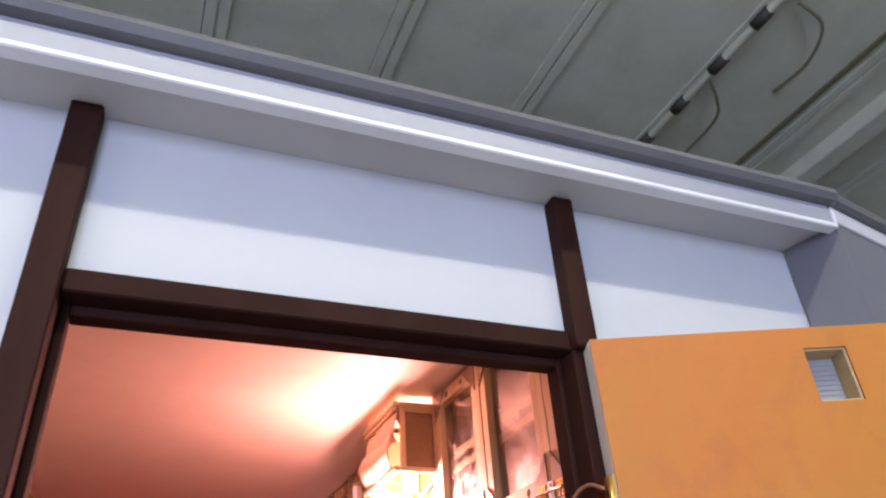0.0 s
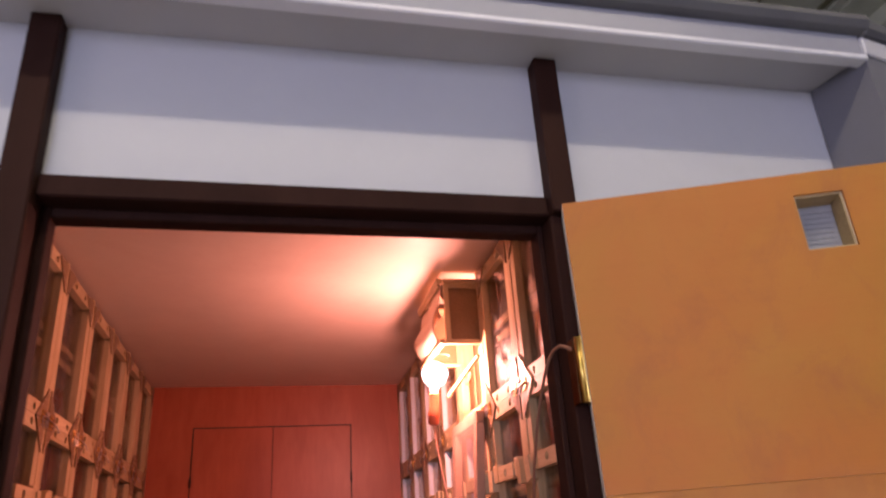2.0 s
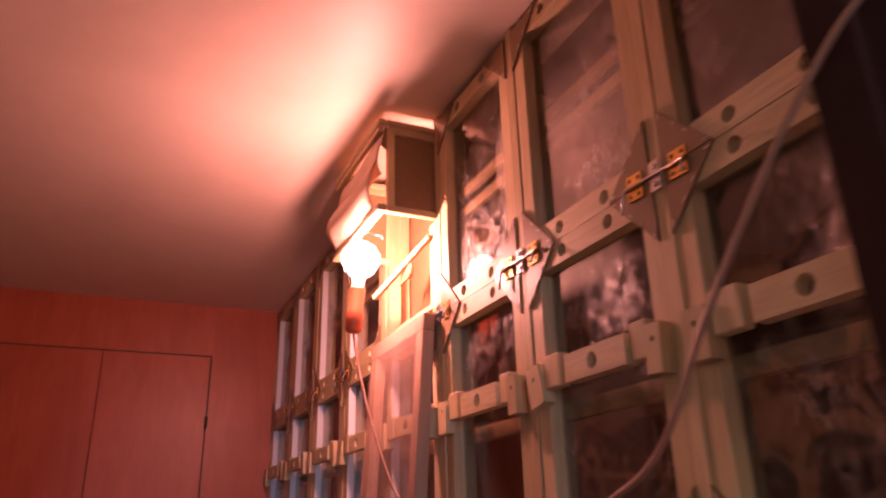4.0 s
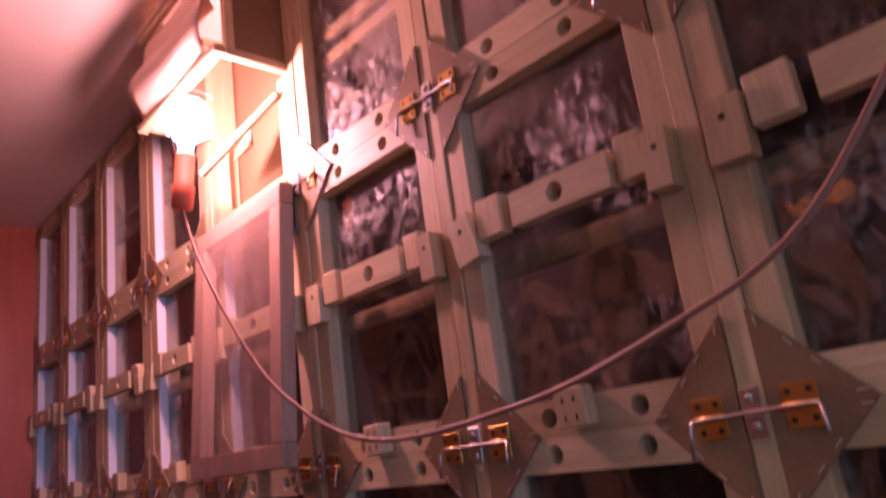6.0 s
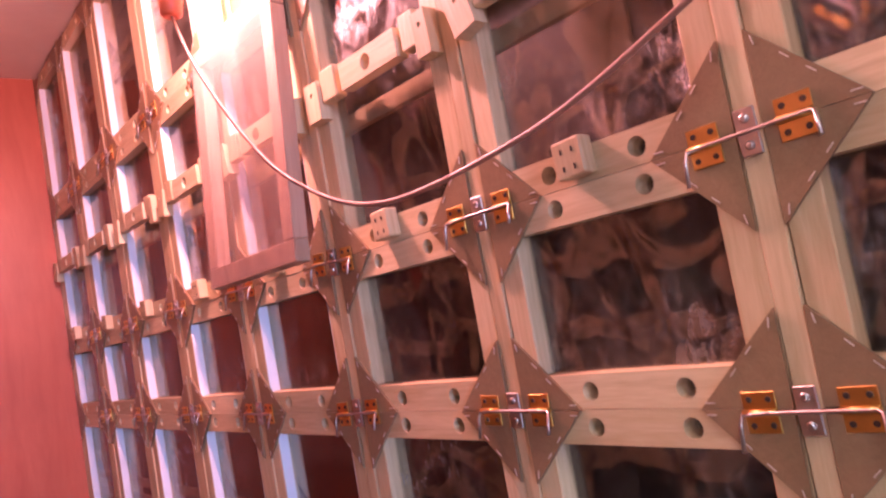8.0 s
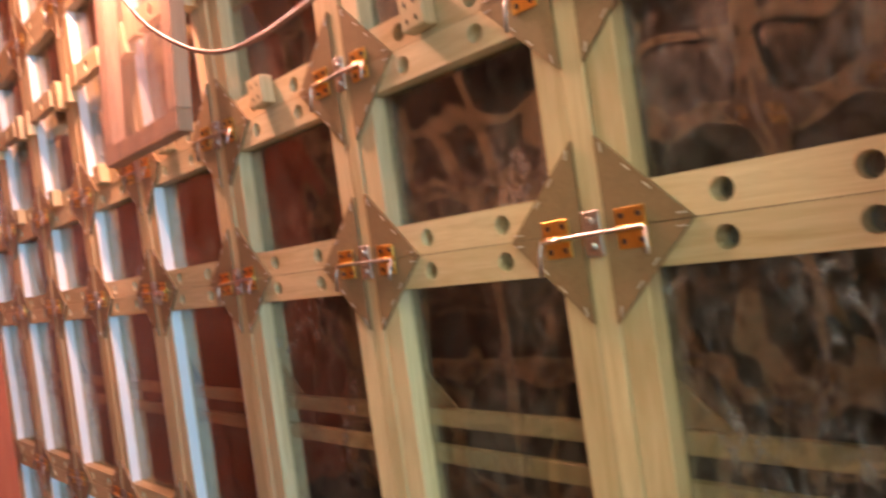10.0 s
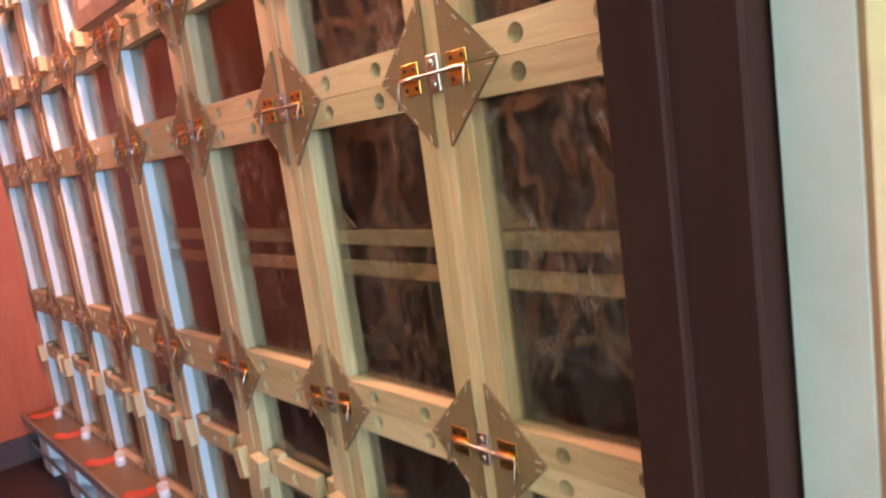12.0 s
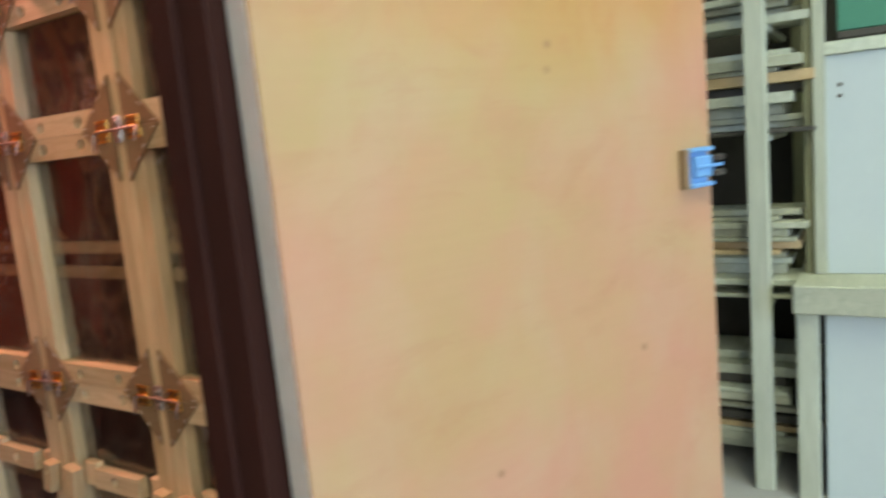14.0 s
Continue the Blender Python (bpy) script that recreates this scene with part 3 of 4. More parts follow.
def latch():
    """A stud's latch: steel bracket, two brass hinges over the panel joint, and a bent nail as a pin."""
    l = thing("pin_latch", "brass hinges with a bent nail pin at a panel joint", "latch", "pin latches")
    br = part("bracket", box(-0.0105, -0.0075, -0.023, 0.0105, -0.0045, 0.023, 0.001), STEEL, l, "zinc steel bracket")
    for z in (-0.013, 0.013):
        bm = lathe([(0.0045, 0.0), (0.0045, 0.0015), (0.0025, 0.003)], 10)
        bmesh.ops.rotate(bm, verts=bm.verts, matrix=Matrix.Rotation(radians(90), 3, "X"))
        bmesh.ops.translate(bm, verts=bm.verts, vec=(0, -0.0075, z))
        part("screw", bm, STEEL, br)
    for s in (-1, 1):
        cx = s * 0.0445
        bm = box(cx - 0.0165, -0.0068, 0.003, cx + 0.0165, -0.0048, 0.020, 0.0006)
        box_bm(bm, cx - 0.0165, -0.0068, -0.020, cx + 0.0165, -0.0048, -0.003, 0.0006)
        kn = rod([(cx - 0.0165, -0.0085, 0), (cx + 0.0165, -0.0085, 0)], 0.0038, 8)
        me = bpy.data.meshes.new("knuckle")
        kn.to_mesh(me)
        kn.free()
        bm.from_mesh(me)
        h = part("hinge", bm, BRASS, l, "brass-plated hinge")
        for dx in (-0.0095, 0.0095):
            for z in (-0.0125, 0.0125):
                bm = lathe([(0.0034, 0.0), (0.0028, 0.0012)], 8)
                bmesh.ops.rotate(bm, verts=bm.verts, matrix=Matrix.Rotation(radians(90), 3, "X"))
                bmesh.ops.translate(bm, verts=bm.verts, vec=(cx + dx, -0.0066, z))
                part("screw", bm, DARKSCREW, h)
    y = -0.0105
    part("nail_pin", rod([(-0.066, y - 0.004, -0.036), (-0.0645, y - 0.002, -0.01), (-0.062, y, -0.001), (-0.04, y, 0), (0.058, y, 0), (0.0635, y - 0.003, -0.002), (0.0665, y - 0.010, -0.012), (0.068, y - 0.014, -0.026)], 0.0021, 8), STEEL, l, "bent steel nail")
    return l


KINDS = ["barred", "slatted", "small", "barred", "slatted"]
protos = {}
for first in (True, False):
    for k, kind in enumerate(KINDS):
        key = (first, k if k == 0 else kind)
        if key not in protos:
            protos[key] = panel(kind, ROWZ[k + 1] - ROWZ[k], 0.288 if k == 0 else 0.275, 0.010 if first else 0.0, 0.0215 if k == 0 else 0.0)
latch_p, block_p = latch(), rail_block()
used = set()


def put(proto, m):
    """The first call moves the prototype itself, later ones copy it."""
    if proto.name in used:
        return copy_thing(proto, m)
    used.add(proto.name)
    proto.matrix_basis = m
    return proto


def lit_side_mesh(h):
    bm = box(-0.0009, 0.0015, RAIL + 0.001, 0.0009, 0.0222, h - 0.002 - RAIL - 0.001, 0)
    me = bpy.data.meshes.new("glazing_bead")
    bm.to_mesh(me)
    bm.free()
    me.materials.append(LITSIDE)
    return me


LITSIDES = [lit_side_mesh(ROWZ[k + 1] - ROWZ[k]) for k in range(5)]
rnd = random.Random(4)
for side, x, rz in (("east", XR, -90), ("west", XL, 90)):
    s = 1 if side == "east" else -1
    for k, y in enumerate(YB):
        stud = thing("stud", "slim pine stud between glazed panels", "stud", "studs", pose(x, y, 0, 0, 0, rz))
        part("stud_post", box(-0.0128, -0.001, 0.0, 0.0128, 0.07, ZC - 0.001, 0.0015), PINE_V, stud)
    for b in range(8):
        yc = (YB[b] + YB[b + 1]) / 2
        for r, kind in enumerate(KINDS):
            if side == "east" and r == 4 and b == 3:
                continue
            pan = put(protos[(b == 0, r if r == 0 else kind)], pose(x + rnd.uniform(-0.001, 0.001), yc, ROWZ[r] + 0.001, 0, rnd.uniform(-0.15, 0.15), rz))
            for child in pan.children:
                if child.name.startswith("stile_block"):
                    c = sum((Vector(v) for v in child.bound_box), Vector()) / 8
                    turn = rnd.uniform(-15, 15)
                    child.matrix_basis = Matrix.Translation(c) @ pose(0, 0, 0, 0, turn, 0) @ Matrix.Translation(-c)
            # Far bays only: daylight on the stiles' inner sides, put in as white strips.
            if side == "east" and b >= 3:
                for e in (-1, 1):
                    shared("glazing_bead", LITSIDES[r], pan, pose(e * (FW / 2 - STILE - 0.0013), 0, 0), "white strip standing for daylight on the stile side")
        put(block_p, pose(x, yc + s * 0.012, 1.429, 0, rnd.uniform(-4, 4), rz))
    for k, y in enumerate(YB[:8]):
        for z in ROWZ[1:5]:
            put(latch_p, pose(x, y, z + rnd.uniform(-0.002, 0.002), 0, rnd.uniform(-3, 3), rz))


# ---- things in the hut ----
def lean_panel():
    p = thing("loose_panel", "loose pine frame covered with milky film, leaning on the panel wall", "window panel", "", pose(0.956, 2.469, 1.405, -3.9, 0, -90))
    w, h = 0.177, 0.499
    for z in (0.0, h - 0.04):
        part("rail", box(-w, -0.028, z, w, 0.0, z + 0.04, 0.002), HAZEPINE, p)
    for a in (-w, w - 0.04):
        part("stile", box(a, -0.0283, 0.0405, a + 0.04, 0.0, h - 0.0405, 0.002), HAZEPINE, p)
    part("film_cover", box(-w + 0.001, -0.0306, 0.002, w - 0.001, -0.0294, h - 0.002, 0), FILM, p, "milky plastic film over the front").visible_shadow = False
    return p


lean_panel()


def bowed_sheet(y0, y1, z0, z1, x, bulge, skew):
    """A sheet sprung outwards between two rails, with a slightly wavy edge."""
    bm = bmesh.new()
    n, m = 12, 10
    rows = []
    for j in range(m + 1):
        v = j / m
        edge = 0.012 * math.sin(v * 5.0 + skew)
        rows.append([bm.verts.new((x - bulge * math.sin(math.pi * v) ** 0.8 * (0.65 + 0.35 * u / n), y0 + edge + (y1 - y0 - edge) * u / n, z0 + (z1 - z0) * v + 0.006 * math.sin(u * 0.6 + skew))) for u in range(n + 1)])
    for r0, r1 in zip(rows, rows[1:]):
        for u in range(n):
            bm.faces.new((r0[u], r0[u + 1], r1[u + 1], r1[u])).smooth = True
    return bm


def pulled_box():
    """A panel box drawn half out of the wall near the ceiling, its front closed by two sprung sheets."""
    p = thing("drawn_out_box", "pine hive box drawn out of the panel wall", "wooden box", "", pose(XR, 2.475, 2.14))
    w, h, d = 0.182, 0.245, 0.15
    part("top_rail", box(-d, -w, h - 0.018, -d + 0.02, w + 0.012, h, 0.002), PINE_H, p)
    part("under_rail", box(-d + 0.002, -w + 0.004, h - 0.036, -d + 0.014, w, h - 0.0195, 0.002), PINE_H, p, "thin second stick under the top rail")
    part("bottom_rail", box(-d, -w, 0.0, -d + 0.022, w + 0.014, 0.017, 0.002), PINE_H, p)
    for y in (-w, w - 0.02):
        part("side_rail", box(-d + 0.0225, y, h - 0.016, 0.02, y + 0.02, h, 0.002), PINE_H, p)
        part("side_rail", box(-d + 0.0225, y, 0.0, 0.02, y + 0.02, 0.016, 0.002), PINE_H, p)
        part("corner_post", box(-d + 0.026, y + 0.003, 0.0165, -d + 0.044, y + 0.02, h - 0.0165, 0.002), PINE_V, p)
        part("side_board", box(-d + 0.0445, y + 0.012, 0.0165, 0.02, y + 0.016, h - 0.0165, 0.0), GUSSET, p, "brown fibreboard side")
        part("cross_stick", box(-d + 0.0445, y + 0.004, h - 0.034, 0.018, y + 0.0115, h - 0.0165, 0.001), PINE_H, p)
    for sy in (-1, 1):
        tri = prism([(0.0, 0.0), (0.075, 0.0), (0.0, -0.062)], 0.0, 0.003)
        bmesh.ops.transform(tri, matrix=pose(-d + 0.023, sy * (w - 0.006), h - 0.02, 0, 0, -90 * sy) if sy > 0 else pose(-d + 0.023, -w + 0.006, h - 0.02, 0, 0, 90), verts=tri.verts)
        part("corner_gusset", tri, GUSSET, p, "brown fibreboard corner plate")
    upper = part("sheet", bowed_sheet(-w + 0.022, w - 0.02, 0.105, h - 0.038, -d + 0.018, 0.012, 0.0), PAPER, p, "cream sheet behind the front rails")
    lower = part("sheet", bowed_sheet(-w + 0.034, w - 0.01, 0.016, 0.142, -d + 0.008, 0.032, 1.4), PAPER, p, "cream sheet bowed out over the bottom rail")
    for ob in (upper, lower):
        ob.modifiers.new("thick", "SOLIDIFY").thickness = 0.002
    panel_stub(p)
    return p


def panel_stub(p):
    part("back_panel", box(0.074, -0.20, -0.23, 0.084, 0.20, 0.25, 0.001), GUSSET, p)
    for y in (-0.172, 0.136):
        part("stile", box(0.0, y, -0.24, 0.03, y + 0.036, -0.002, 0.0015), PINE_V, p)
    part("rail", box(0.0005, -0.1725, -0.24, 0.031, 0.1725, -0.20, 0.0015), PINE_H, p)
    part("prop", box(-0.006, -0.006, 0.0, 0.006, 0.006, 0.24, 0.001), PINE_H, p, "thin slanting stick").matrix_basis = look((-0.005, -0.15, -0.035), (-0.085, 0.09, -0.155)) @ pose(0, 0, -0.24)
    tri = prism([(0.0, 0.0), (0.085, 0.0), (0.0, 0.06)], 0.0, 0.004)
    bmesh.ops.transform(tri, matrix=pose(-0.006, -0.04, -0.10, 0, 0, 90), verts=tri.verts)
    part("corner_gusset", tri, GUSSET, p, "brown fibreboard corner plate")


pulled_box()


def work_lamp():
    l = thing("work_lamp", "lit bare bulb in an orange holder hung on its cable", "lamp", "", pose(0.852, 2.425, 2.045, 3, 4, 0))
    part("bulb", lathe([(0.013, -0.05), (0.016, -0.03), (0.036, -0.014), (0.048, 0.012), (0.046, 0.03), (0.033, 0.05), (0.015, 0.06), (0.002, 0.062)]), BULB, l, "glowing glass bulb").visible_shadow = False
    part("holder", lathe([(0.012, -0.165), (0.019, -0.16), (0.021, -0.12), (0.017, -0.115), (0.018, -0.06), (0.015, -0.052)]), SOCKET, l, "orange plastic holder")
    part("hook", rod([(-0.02, 0, -0.06), (-0.036, 0, 0.0), (-0.03, 0.01, 0.06), (0.02, 0.03, 0.10), (0.055, 0.03, 0.10), (0.06, 0.03, 0.09)], 0.0025, 6), STEEL, l)
    return l


work_lamp()


def smooth_line(keys, n=10):
    pts = [Vector(k) for k in keys]
    out = []
    for i in range(len(pts) - 1):
        p0, p1, p2, p3 = pts[max(i - 1, 0)], pts[i], pts[i + 1], pts[min(i + 2, len(pts) - 1)]
        for j in range(n):
            t = j / n
            out.append(0.5 * ((2 * p1) + (p2 - p0) * t + (2 * p0 - 5 * p1 + 4 * p2 - p3) * t * t + (3 * p1 - p0 - 3 * p2 + p3) * t ** 3))
    return out + [pts[-1]]


cable = thing("lamp_cable", "thin cable sagging from the lamp to the door hinge", "cable")
part("cord", rod(smooth_line([(0.841, 2.434, 1.886), (0.838, 2.37, 1.775), (0.832, 2.235, 1.617), (0.83, 2.10, 1.50), (0.84, 1.93, 1.425), (0.85, 1.70, 1.435), (0.835, 1.52, 1.473), (0.815, 1.40, 1.515), (0.795, 1.30, 1.61), (0.783, 1.22, 1.685), (0.778, 1.155, 1.742), (0.776, 1.105, 1.776), (0.778, 1.06, 1.785), (0.787, 1.03, 1.772)]), 0.0031, 8), CORD, cable)


# ledge under the east panels with looped cords
ledge = thing("bottom_ledge", "narrow brown ledge along the foot of the panels", "ledge")
part("ledge_board", box(0.8785, 1.2, 0.176, 0.998, YFAR - 0.02, 0.187, 0.002), GUSSET, ledge, "brown fibreboard shelf")
part("ledge_rim", box(0.870, 1.2, 0.172, 0.8780, YFAR - 0.02, 0.204, 0.001), TRAY, ledge, "worn pale grey rim")
part("lower_rim", box(0.885, 1.2, 0.060, 0.8885, YFAR - 0.02, 0.082, 0.001), TRAY, ledge, "worn pale grey lower strip")
for b in range(8):
    yc = (YB[b] + YB[b + 1]) / 2
    sup = thing("ledge_support", "white board under the ledge", "board", "ledge supports", pose(0.890, yc, 0))
    part("board", box(0.0, -0.11, 0.001, 0.07, 0.03, 0.1755, 0.002), WHITEPLASTIC, sup)
    cl = thing("cord_loop", "orange-red looped cord on the ledge", "cord", "cord loops", pose(0.928, yc + 0.07 + rnd.uniform(-0.008, 0.008), 0.1905, 0, 0, rnd.uniform(70, 96)))
    loop = [(0.014 * math.copysign(abs(math.cos(a)) ** 0.6, math.cos(a)) * (1 - 0.28 * j), 0.046 * math.sin(a) * (1 - 0.1 * j), 0.001 + 0.005 * j + 0.012 * max(0.0, math.sin(a))) for j in range(3) for a in [2 * math.pi * k / 18 for k in range(18)]]
    part("loop", rod(loop, 0.0026, 6), REDCORD, cl)
    for dy in (0.0, -0.042):
        kn = thing("plug", "white plastic plug beside a looped cord", "plug", "plugs", pose(0.978 + 0.25 * dy, yc + 0.035 + dy, 0.1875))
        part("body", lathe([(0.014, 0.0), (0.016, 0.01), (0.0155, 0.028), (0.010, 0.033), (0.009, 0.027), (0.001, 0.026)], 14), WHITEPLASTIC, kn)


# ---- the open door ----
LEAF = pose(0.815, 1.003, 0.0, 0, 0, -21) @ pose(0, 0, 0, 0, -0.5, 0)
door = thing("door", "plywood-faced door standing wide open", "door", "", LEAF)
DW, DT = 0.892, 0.060
hx0, hx1, hz0, hz1 = 0.398, 0.480, 1.895, 1.999
TOP, SEAM = 2.041, 1.5305
face = bmesh.new()
for a, b, c, d in ((0.0, SEAM, hx0, TOP), (hx1, SEAM, DW, TOP), (hx0, SEAM, hx1, hz0), (hx0, hz1, hx1, TOP)):
    box_bm(face, a, 0.0, b, c, 0.006, d)
part("plywood_face", face, PLY, door, "orange birch plywood sheet with stains")
part("plywood_face", box(0.0, 0.0, 0.03, DW, 0.006, SEAM - 0.0004, 0.0007), PLY, door, "pale birch plywood sheet with pink water stains")
core = bmesh.new()
for a, b, c, d in ((0.0, 0.03, hx0, 2.040), (hx1, 0.03, DW, 2.040), (hx0, 0.03, hx1, hz0), (hx0, hz1, hx1, 2.040)):
    box_bm(core, a - 0.0005, 0.0062, b, c, DT, d)
part("core", core, LEAFEDGE, door, "chipped white painted edge")
for a0, a1, c0, c1 in ((hx0, hz0, hx0 + 0.004, hz1), (hx1 - 0.004, hz0, hx1, hz1), (hx0 + 0.0042, hz0, hx1 - 0.0042, hz0 + 0.004), (hx0 + 0.0042, hz1 - 0.004, hx1 - 0.0042, hz1)):
    part("vent_lining", box(a0, 0.0065, a1, c0, 0.05, c1, 0), SLAT, door)
vent = part("vent", box(hx0 + 0.0005, 0.0505, hz0, hx1 - 0.0005, 0.056, hz1, 0), GRILLE, door, "small grey vent grille")
for k in range(9):
    z = hz0 + 0.007 + k * 0.0098
    part("louvre", prism([(hx0 + 0.005, z), (hx1 - 0.005, z), (hx1 - 0.005, z + 0.0075), (hx0 + 0.005, z + 0.0075)], 0.0488, 0.0503), GRILLE, vent)
bm = box(DW - 0.086, -0.006, 0.932, DW - 0.016, -0.0005, 1.006, 0.002)
for z in (0.9325, 0.9975):
    box_bm(bm, DW - 0.084, -0.017, z, DW - 0.012, -0.0062, z + 0.008, 0.002)
lock = part("lock_case", bm, BLUE, door, "blue lock case")
part("bolt", box(DW - 0.07, -0.016, 0.950, DW - 0.014, -0.0065, 0.990, 0.003), BLUE, lock)
part("bolt_bar", box(DW - 0.07, -0.0195, 0.9665, DW + 0.014, -0.0165, 0.9735, 0.0015), BLUE, lock)
part("worn_edge", box(DW - 0.101, -0.014, 0.933, DW - 0.0865, -0.0005, 1.005, 0.001), GUSSET, lock, "worn brown edge")
for z in (0.956, 0.984):
    part("knob", box(DW - 0.022, -0.026, z - 0.006, DW + 0.012, -0.0165, z + 0.006, 0.003), DARKSCREW, lock)
for z in (0.25, 1.68):
    h = part("hinge", rod([(-0.007, 0.018, z), (-0.007, 0.018, z + 0.112)], 0.0065, 10), BRASS, door, "brass butt hinge")
    part("leaf", box(-0.0035, 0.012, z, -0.0008, 0.05, z + 0.115, 0.0005), BRASS, h)
    plate = box(0.7935, 1.034, z, 0.7955, 1.063, z + 0.112, 0.0005)
    bmesh.ops.transform(plate, matrix=LEAF.inverted(), verts=plate.verts)
    part("frame_leaf", plate, DIMBRASS, h)


# ---- the hall ----
structure("ground", box(-7, -7, -0.14, 8, 9, -0.02, 0), HALLFLOOR, "worn grey hall floor", "floor")
bm = bmesh.new()
for k in range(-8, 10):
    x = 0.07 + 0.94 * k
    box_bm(bm, x + 0.062, -7, 4.6, x + 0.868, 9, 4.75)
    box_bm(bm, x - 0.066, -7, 4.585, x - 0.008, 9, 4.75)
    box_bm(bm, x - 0.0075, -7, 4.605, x + 0.0075, 9, 4.75)
    box_bm(bm, x + 0.008, -7, 4.578, x + 0.061, 9, 4.75)
structure("hall_ceiling", bm, CONCRETE, "pale ribbed hall ceiling planks", "ceiling")
structure("hall_wall_north", box(-7, 9, -0.1, 8, 9.2, 4.8, 0), HALLWALL, "plain hall wall", "wall")
structure("hall_wall_east", box(8, -7, -0.1, 8.2, 9, 4.8, 0), HALLWALL, "plain hall wall", "wall")
structure("hall_wall_west", box(-7.2, -7, -0.1, -7, 9, 4.8, 0), HALLWALL, "plain hall wall", "wall")
structure("hall_wall_south", box(-7, -7.2, -0.1, 8, -7, 4.8, 0), HALLWALL, "plain hall wall", "wall")

# hall ceiling: pipe with straps, cables and a steel beam edge
pipe = thing("ceiling_pipe", "pale strapped pipe under the hall ceiling", "pipe")
part("tube", rod([(2.86, -6.9, 4.55), (2.86, 8.9, 4.55)], 0.026, 10), CONCRETE, pipe)
for k in range(30):
    y = -3.0 + k * 0.36
    part("strap", rod([(2.86, y, 4.55), (2.86, y + 0.12, 4.55)], 0.034, 10), DARKGAP, pipe, "dark rusty strap")
wire = thing("ceiling_wire", "loose drab wire hanging from the hall ceiling", "wire")
part("strand", rod(smooth_line([(2.86, 2.2, 4.55), (3.0, 2.3, 4.5), (3.12, 2.45, 4.5), (3.2, 2.8, 4.55), (3.22, 3.3, 4.58)]), 0.010, 6), MOSS, wire)
wire2 = thing("ceiling_wire", "loose drab wire hanging from the hall ceiling", "wire")
part("strand", rod(smooth_line([(3.0, 1.6, 4.57), (3.2, 1.65, 4.52), (3.35, 1.9, 4.53), (3.4, 2.2, 4.59)]), 0.010, 6), MOSS, wire2)
beam = structure("hall_beam", box(4.1, -7, 4.48, 4.28, 9, 4.599, 0.01), CONCRETE, "pale beam under the hall ceiling", "beam")
structure("hall_joint", box(3.68, -7, 4.585, 3.72, 9, 4.599, 0), MOSS, "rusty seam in the hall ceiling", "trim")


# ---- the lumber rack beyond the door ----
def plank(name, label, cat, grp, x0, y0, z0, x1, y1, z1, mat, bev=0.002):
    o = thing(name, label, cat, grp, pose(x0, y0, z0))
    part("board", box(0, 0, 0, x1 - x0, y1 - y0, z1 - z0, bev), mat, o)
    return o


rack = thing("lumber_rack", "white-washed timber rack full of battens", "rack", "", pose(2.33, 0.6, -0.02))
part("front_post", box(0.0, 0.075, 0.0, 0.05, 0.128, 2.6, 0.003), PALEPOST, rack)
part("front_post", box(0.0, 0.86, 0.0, 0.05, 0.91, 2.6, 0.003), PALEPOST, rack)
part("back_post", box(0.5, 0.0, 0.0, 0.56, 0.06, 2.6, 0.003), MOSS, rack, "mossy green post")
part("back_post", box(0.5, 0.86, 0.0, 0.56, 0.91, 2.6, 0.003), MOSS, rack)
part("side_post", box(0.12, -0.035, 0.0, 0.16, -0.005, 2.6, 0.003), MOSS, rack, "greenish pale post")
# Added dark sheet in place of the rack's unlit depth.
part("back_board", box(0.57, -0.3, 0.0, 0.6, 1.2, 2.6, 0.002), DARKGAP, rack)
ARMS = [0.56, 1.03, 1.33]
for z in [0.06] + ARMS:
    for y in (0.0755, 0.861):
        part("arm", box(0.051, y, z - 0.02, 0.499, y + 0.03, z, 0.002), PALEPOST, rack)
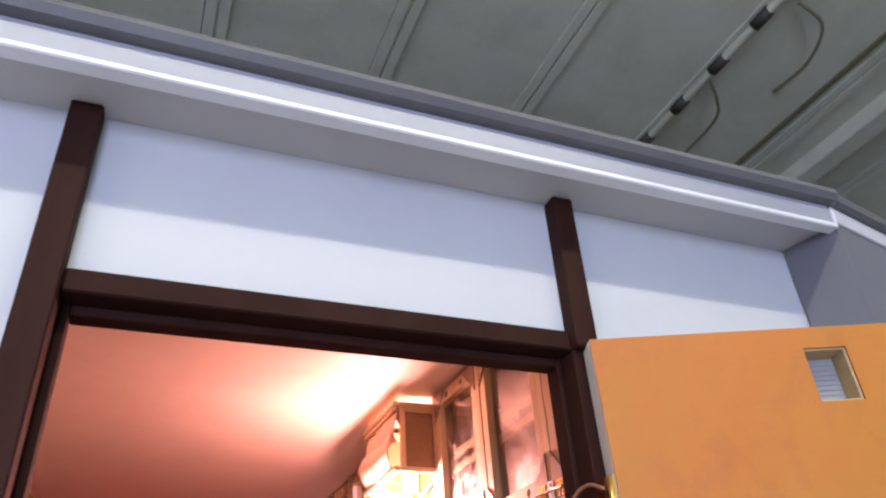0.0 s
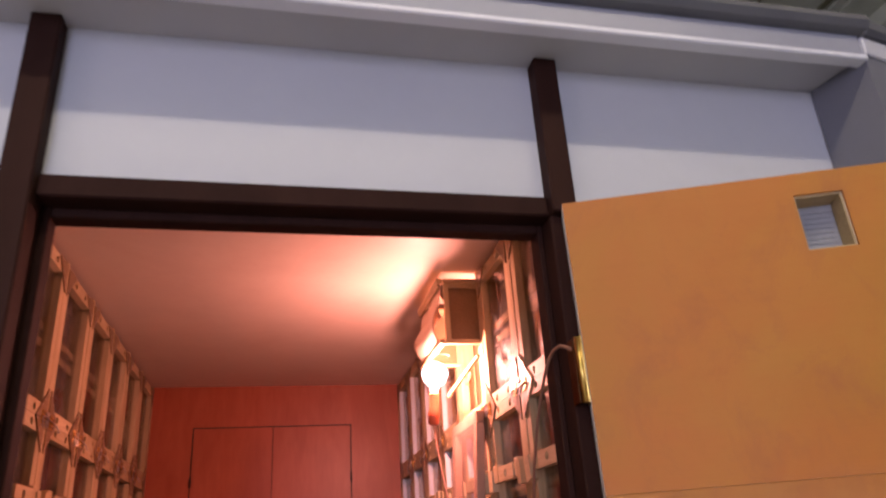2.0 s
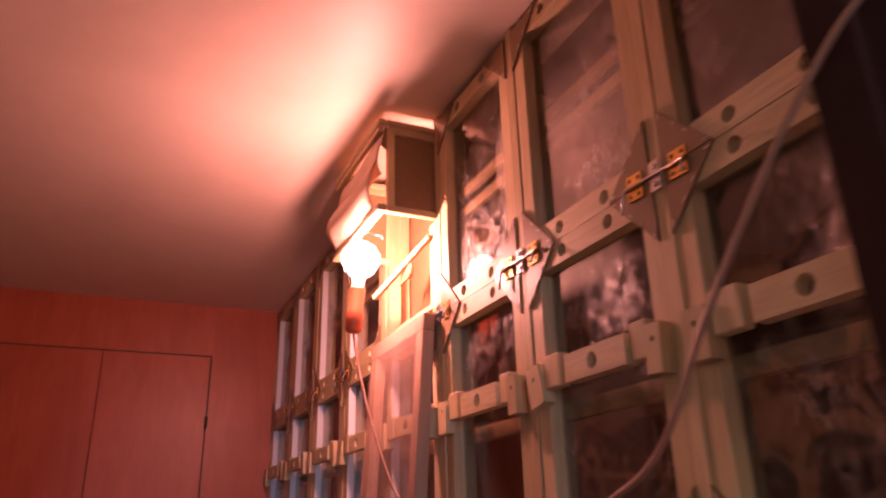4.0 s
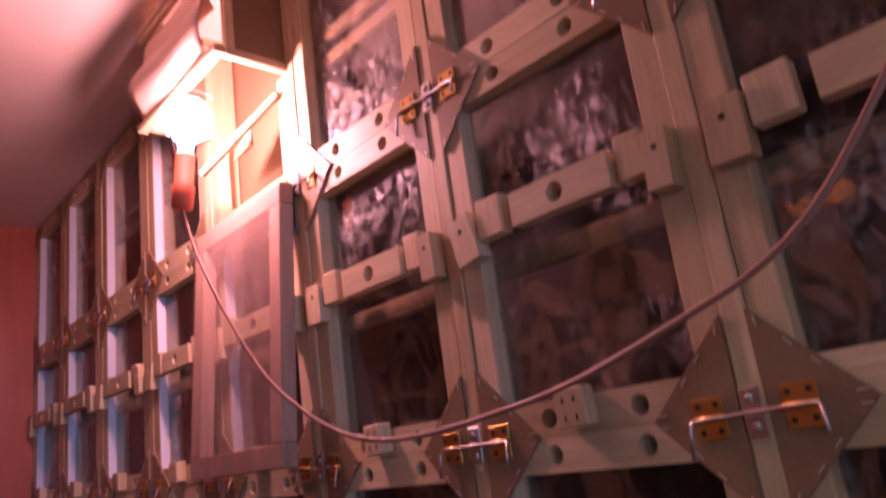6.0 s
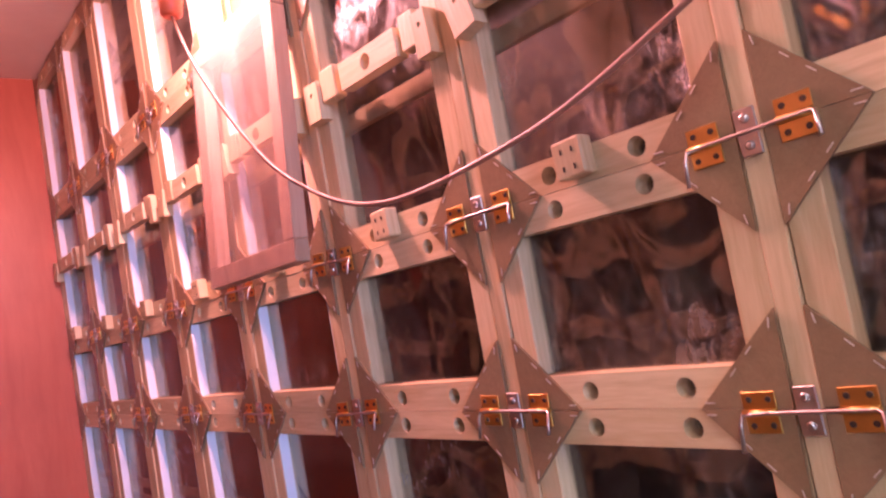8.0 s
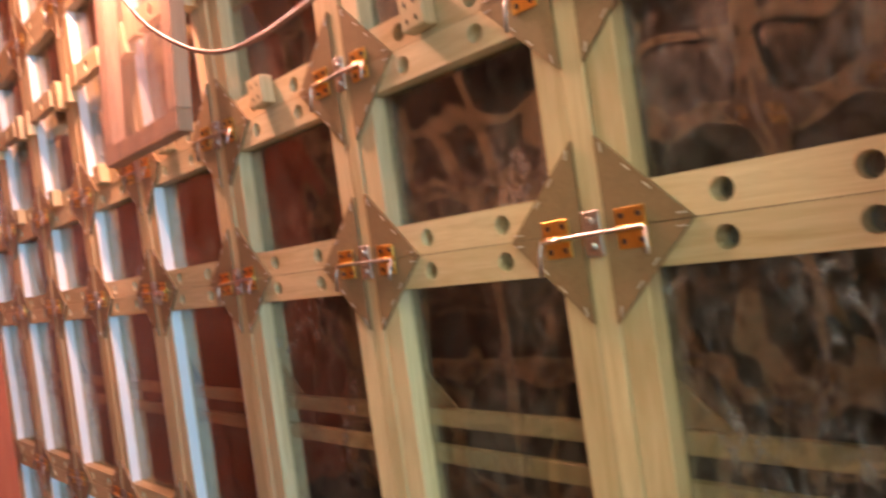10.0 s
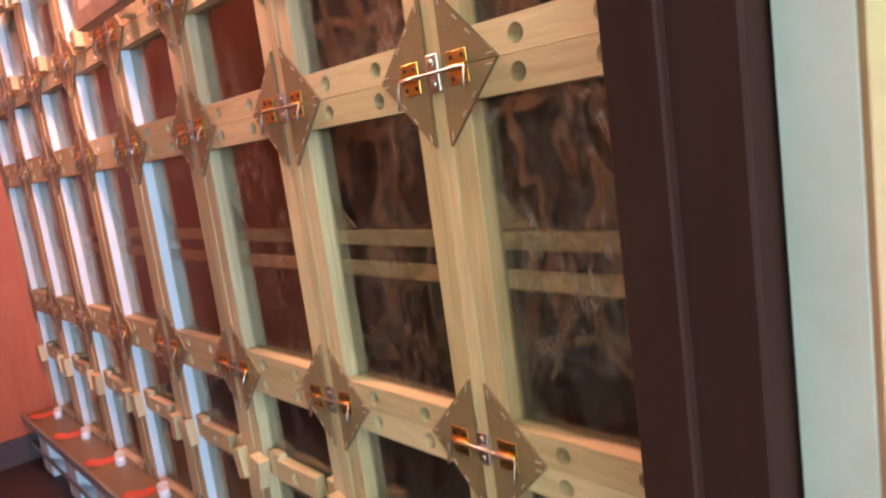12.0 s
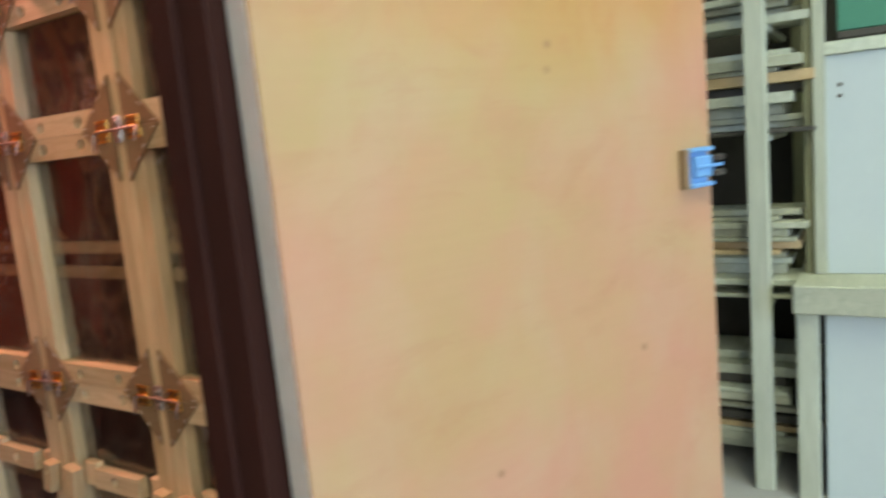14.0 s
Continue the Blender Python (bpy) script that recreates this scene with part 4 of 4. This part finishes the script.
lum = random.Random(11)
for level, top in zip([0.06] + ARMS, (0.27, 0.22, 0.21, 0.12)):
    z = level - 0.02 + 0.001
    while z < level + top:
        th = lum.choice((0.012, 0.018, 0.024, 0.03))
        x = lum.uniform(0.06, 0.16)
        # The near-black pieces stand in for shaded gaps in the stack.
        mt = lum.choice((PALEWOOD, PALEWOOD, PALEWOOD, PALEWOOD, SLAT, DARKGAP))
        plank("batten", "weathered sawn batten lying in the rack", "batten", "rack battens", 2.33 + x, 0.6 + lum.uniform(-0.045, 0.06), z, 2.33 + x + lum.uniform(0.08, 0.3), 0.6 + lum.uniform(0.95, 1.3), z + th, mt)
        z += th + 0.001
cab = thing("white_cabinet", "white sheet-fronted cabinet with a pale wooden top", "cabinet", "", pose(2.28, -0.55, -0.02))
part("side_sheet", box(0.06, 0.0, 0.0, 0.075, 1.09, 0.545, 0.002), BOARDWHITE, cab, "glossy white sheet")
part("corner_post", box(0.03, 1.105, 0.0, 0.08, 1.16, 0.545, 0.003), PALEPOST, cab)
part("top_board", box(0.0, 0.0, 0.546, 0.5, 1.165, 0.625, 0.004), PALEWOOD, cab, "pale wooden top")
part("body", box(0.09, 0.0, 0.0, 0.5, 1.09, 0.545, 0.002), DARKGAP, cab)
sheet = thing("white_sheet", "large white sheet standing on the cabinet", "sheet", "", pose(2.45, -0.55, 0.606))
part("board", box(0, 0, 0, 0.012, 1.09, 0.60, 0.002), BOARDWHITE, sheet)
for z in (0.49, 0.52):
    part("screw", rod([(-0.003, 1.055, z), (0.001, 1.055, z)], 0.006, 8), DARKSCREW, sheet)
part("frame_rail", box(-0.012, 0.0, 0.601, 0.012, 1.09, 0.635, 0.002), PALEWOOD, sheet)
part("frame_post", box(-0.012, 1.0905, 0.0, 0.02, 1.12, 0.9, 0.002), PALEPOST, sheet)
part("green_cover", box(0.0, 0.0, 0.66, 0.008, 1.06, 1.3, 0.002), GREEN, sheet, "green sheet")
part("dark_strip", box(-0.002, 0.0, 0.64, 0.012, 1.06, 0.658, 0.002), DARKGAP, sheet)
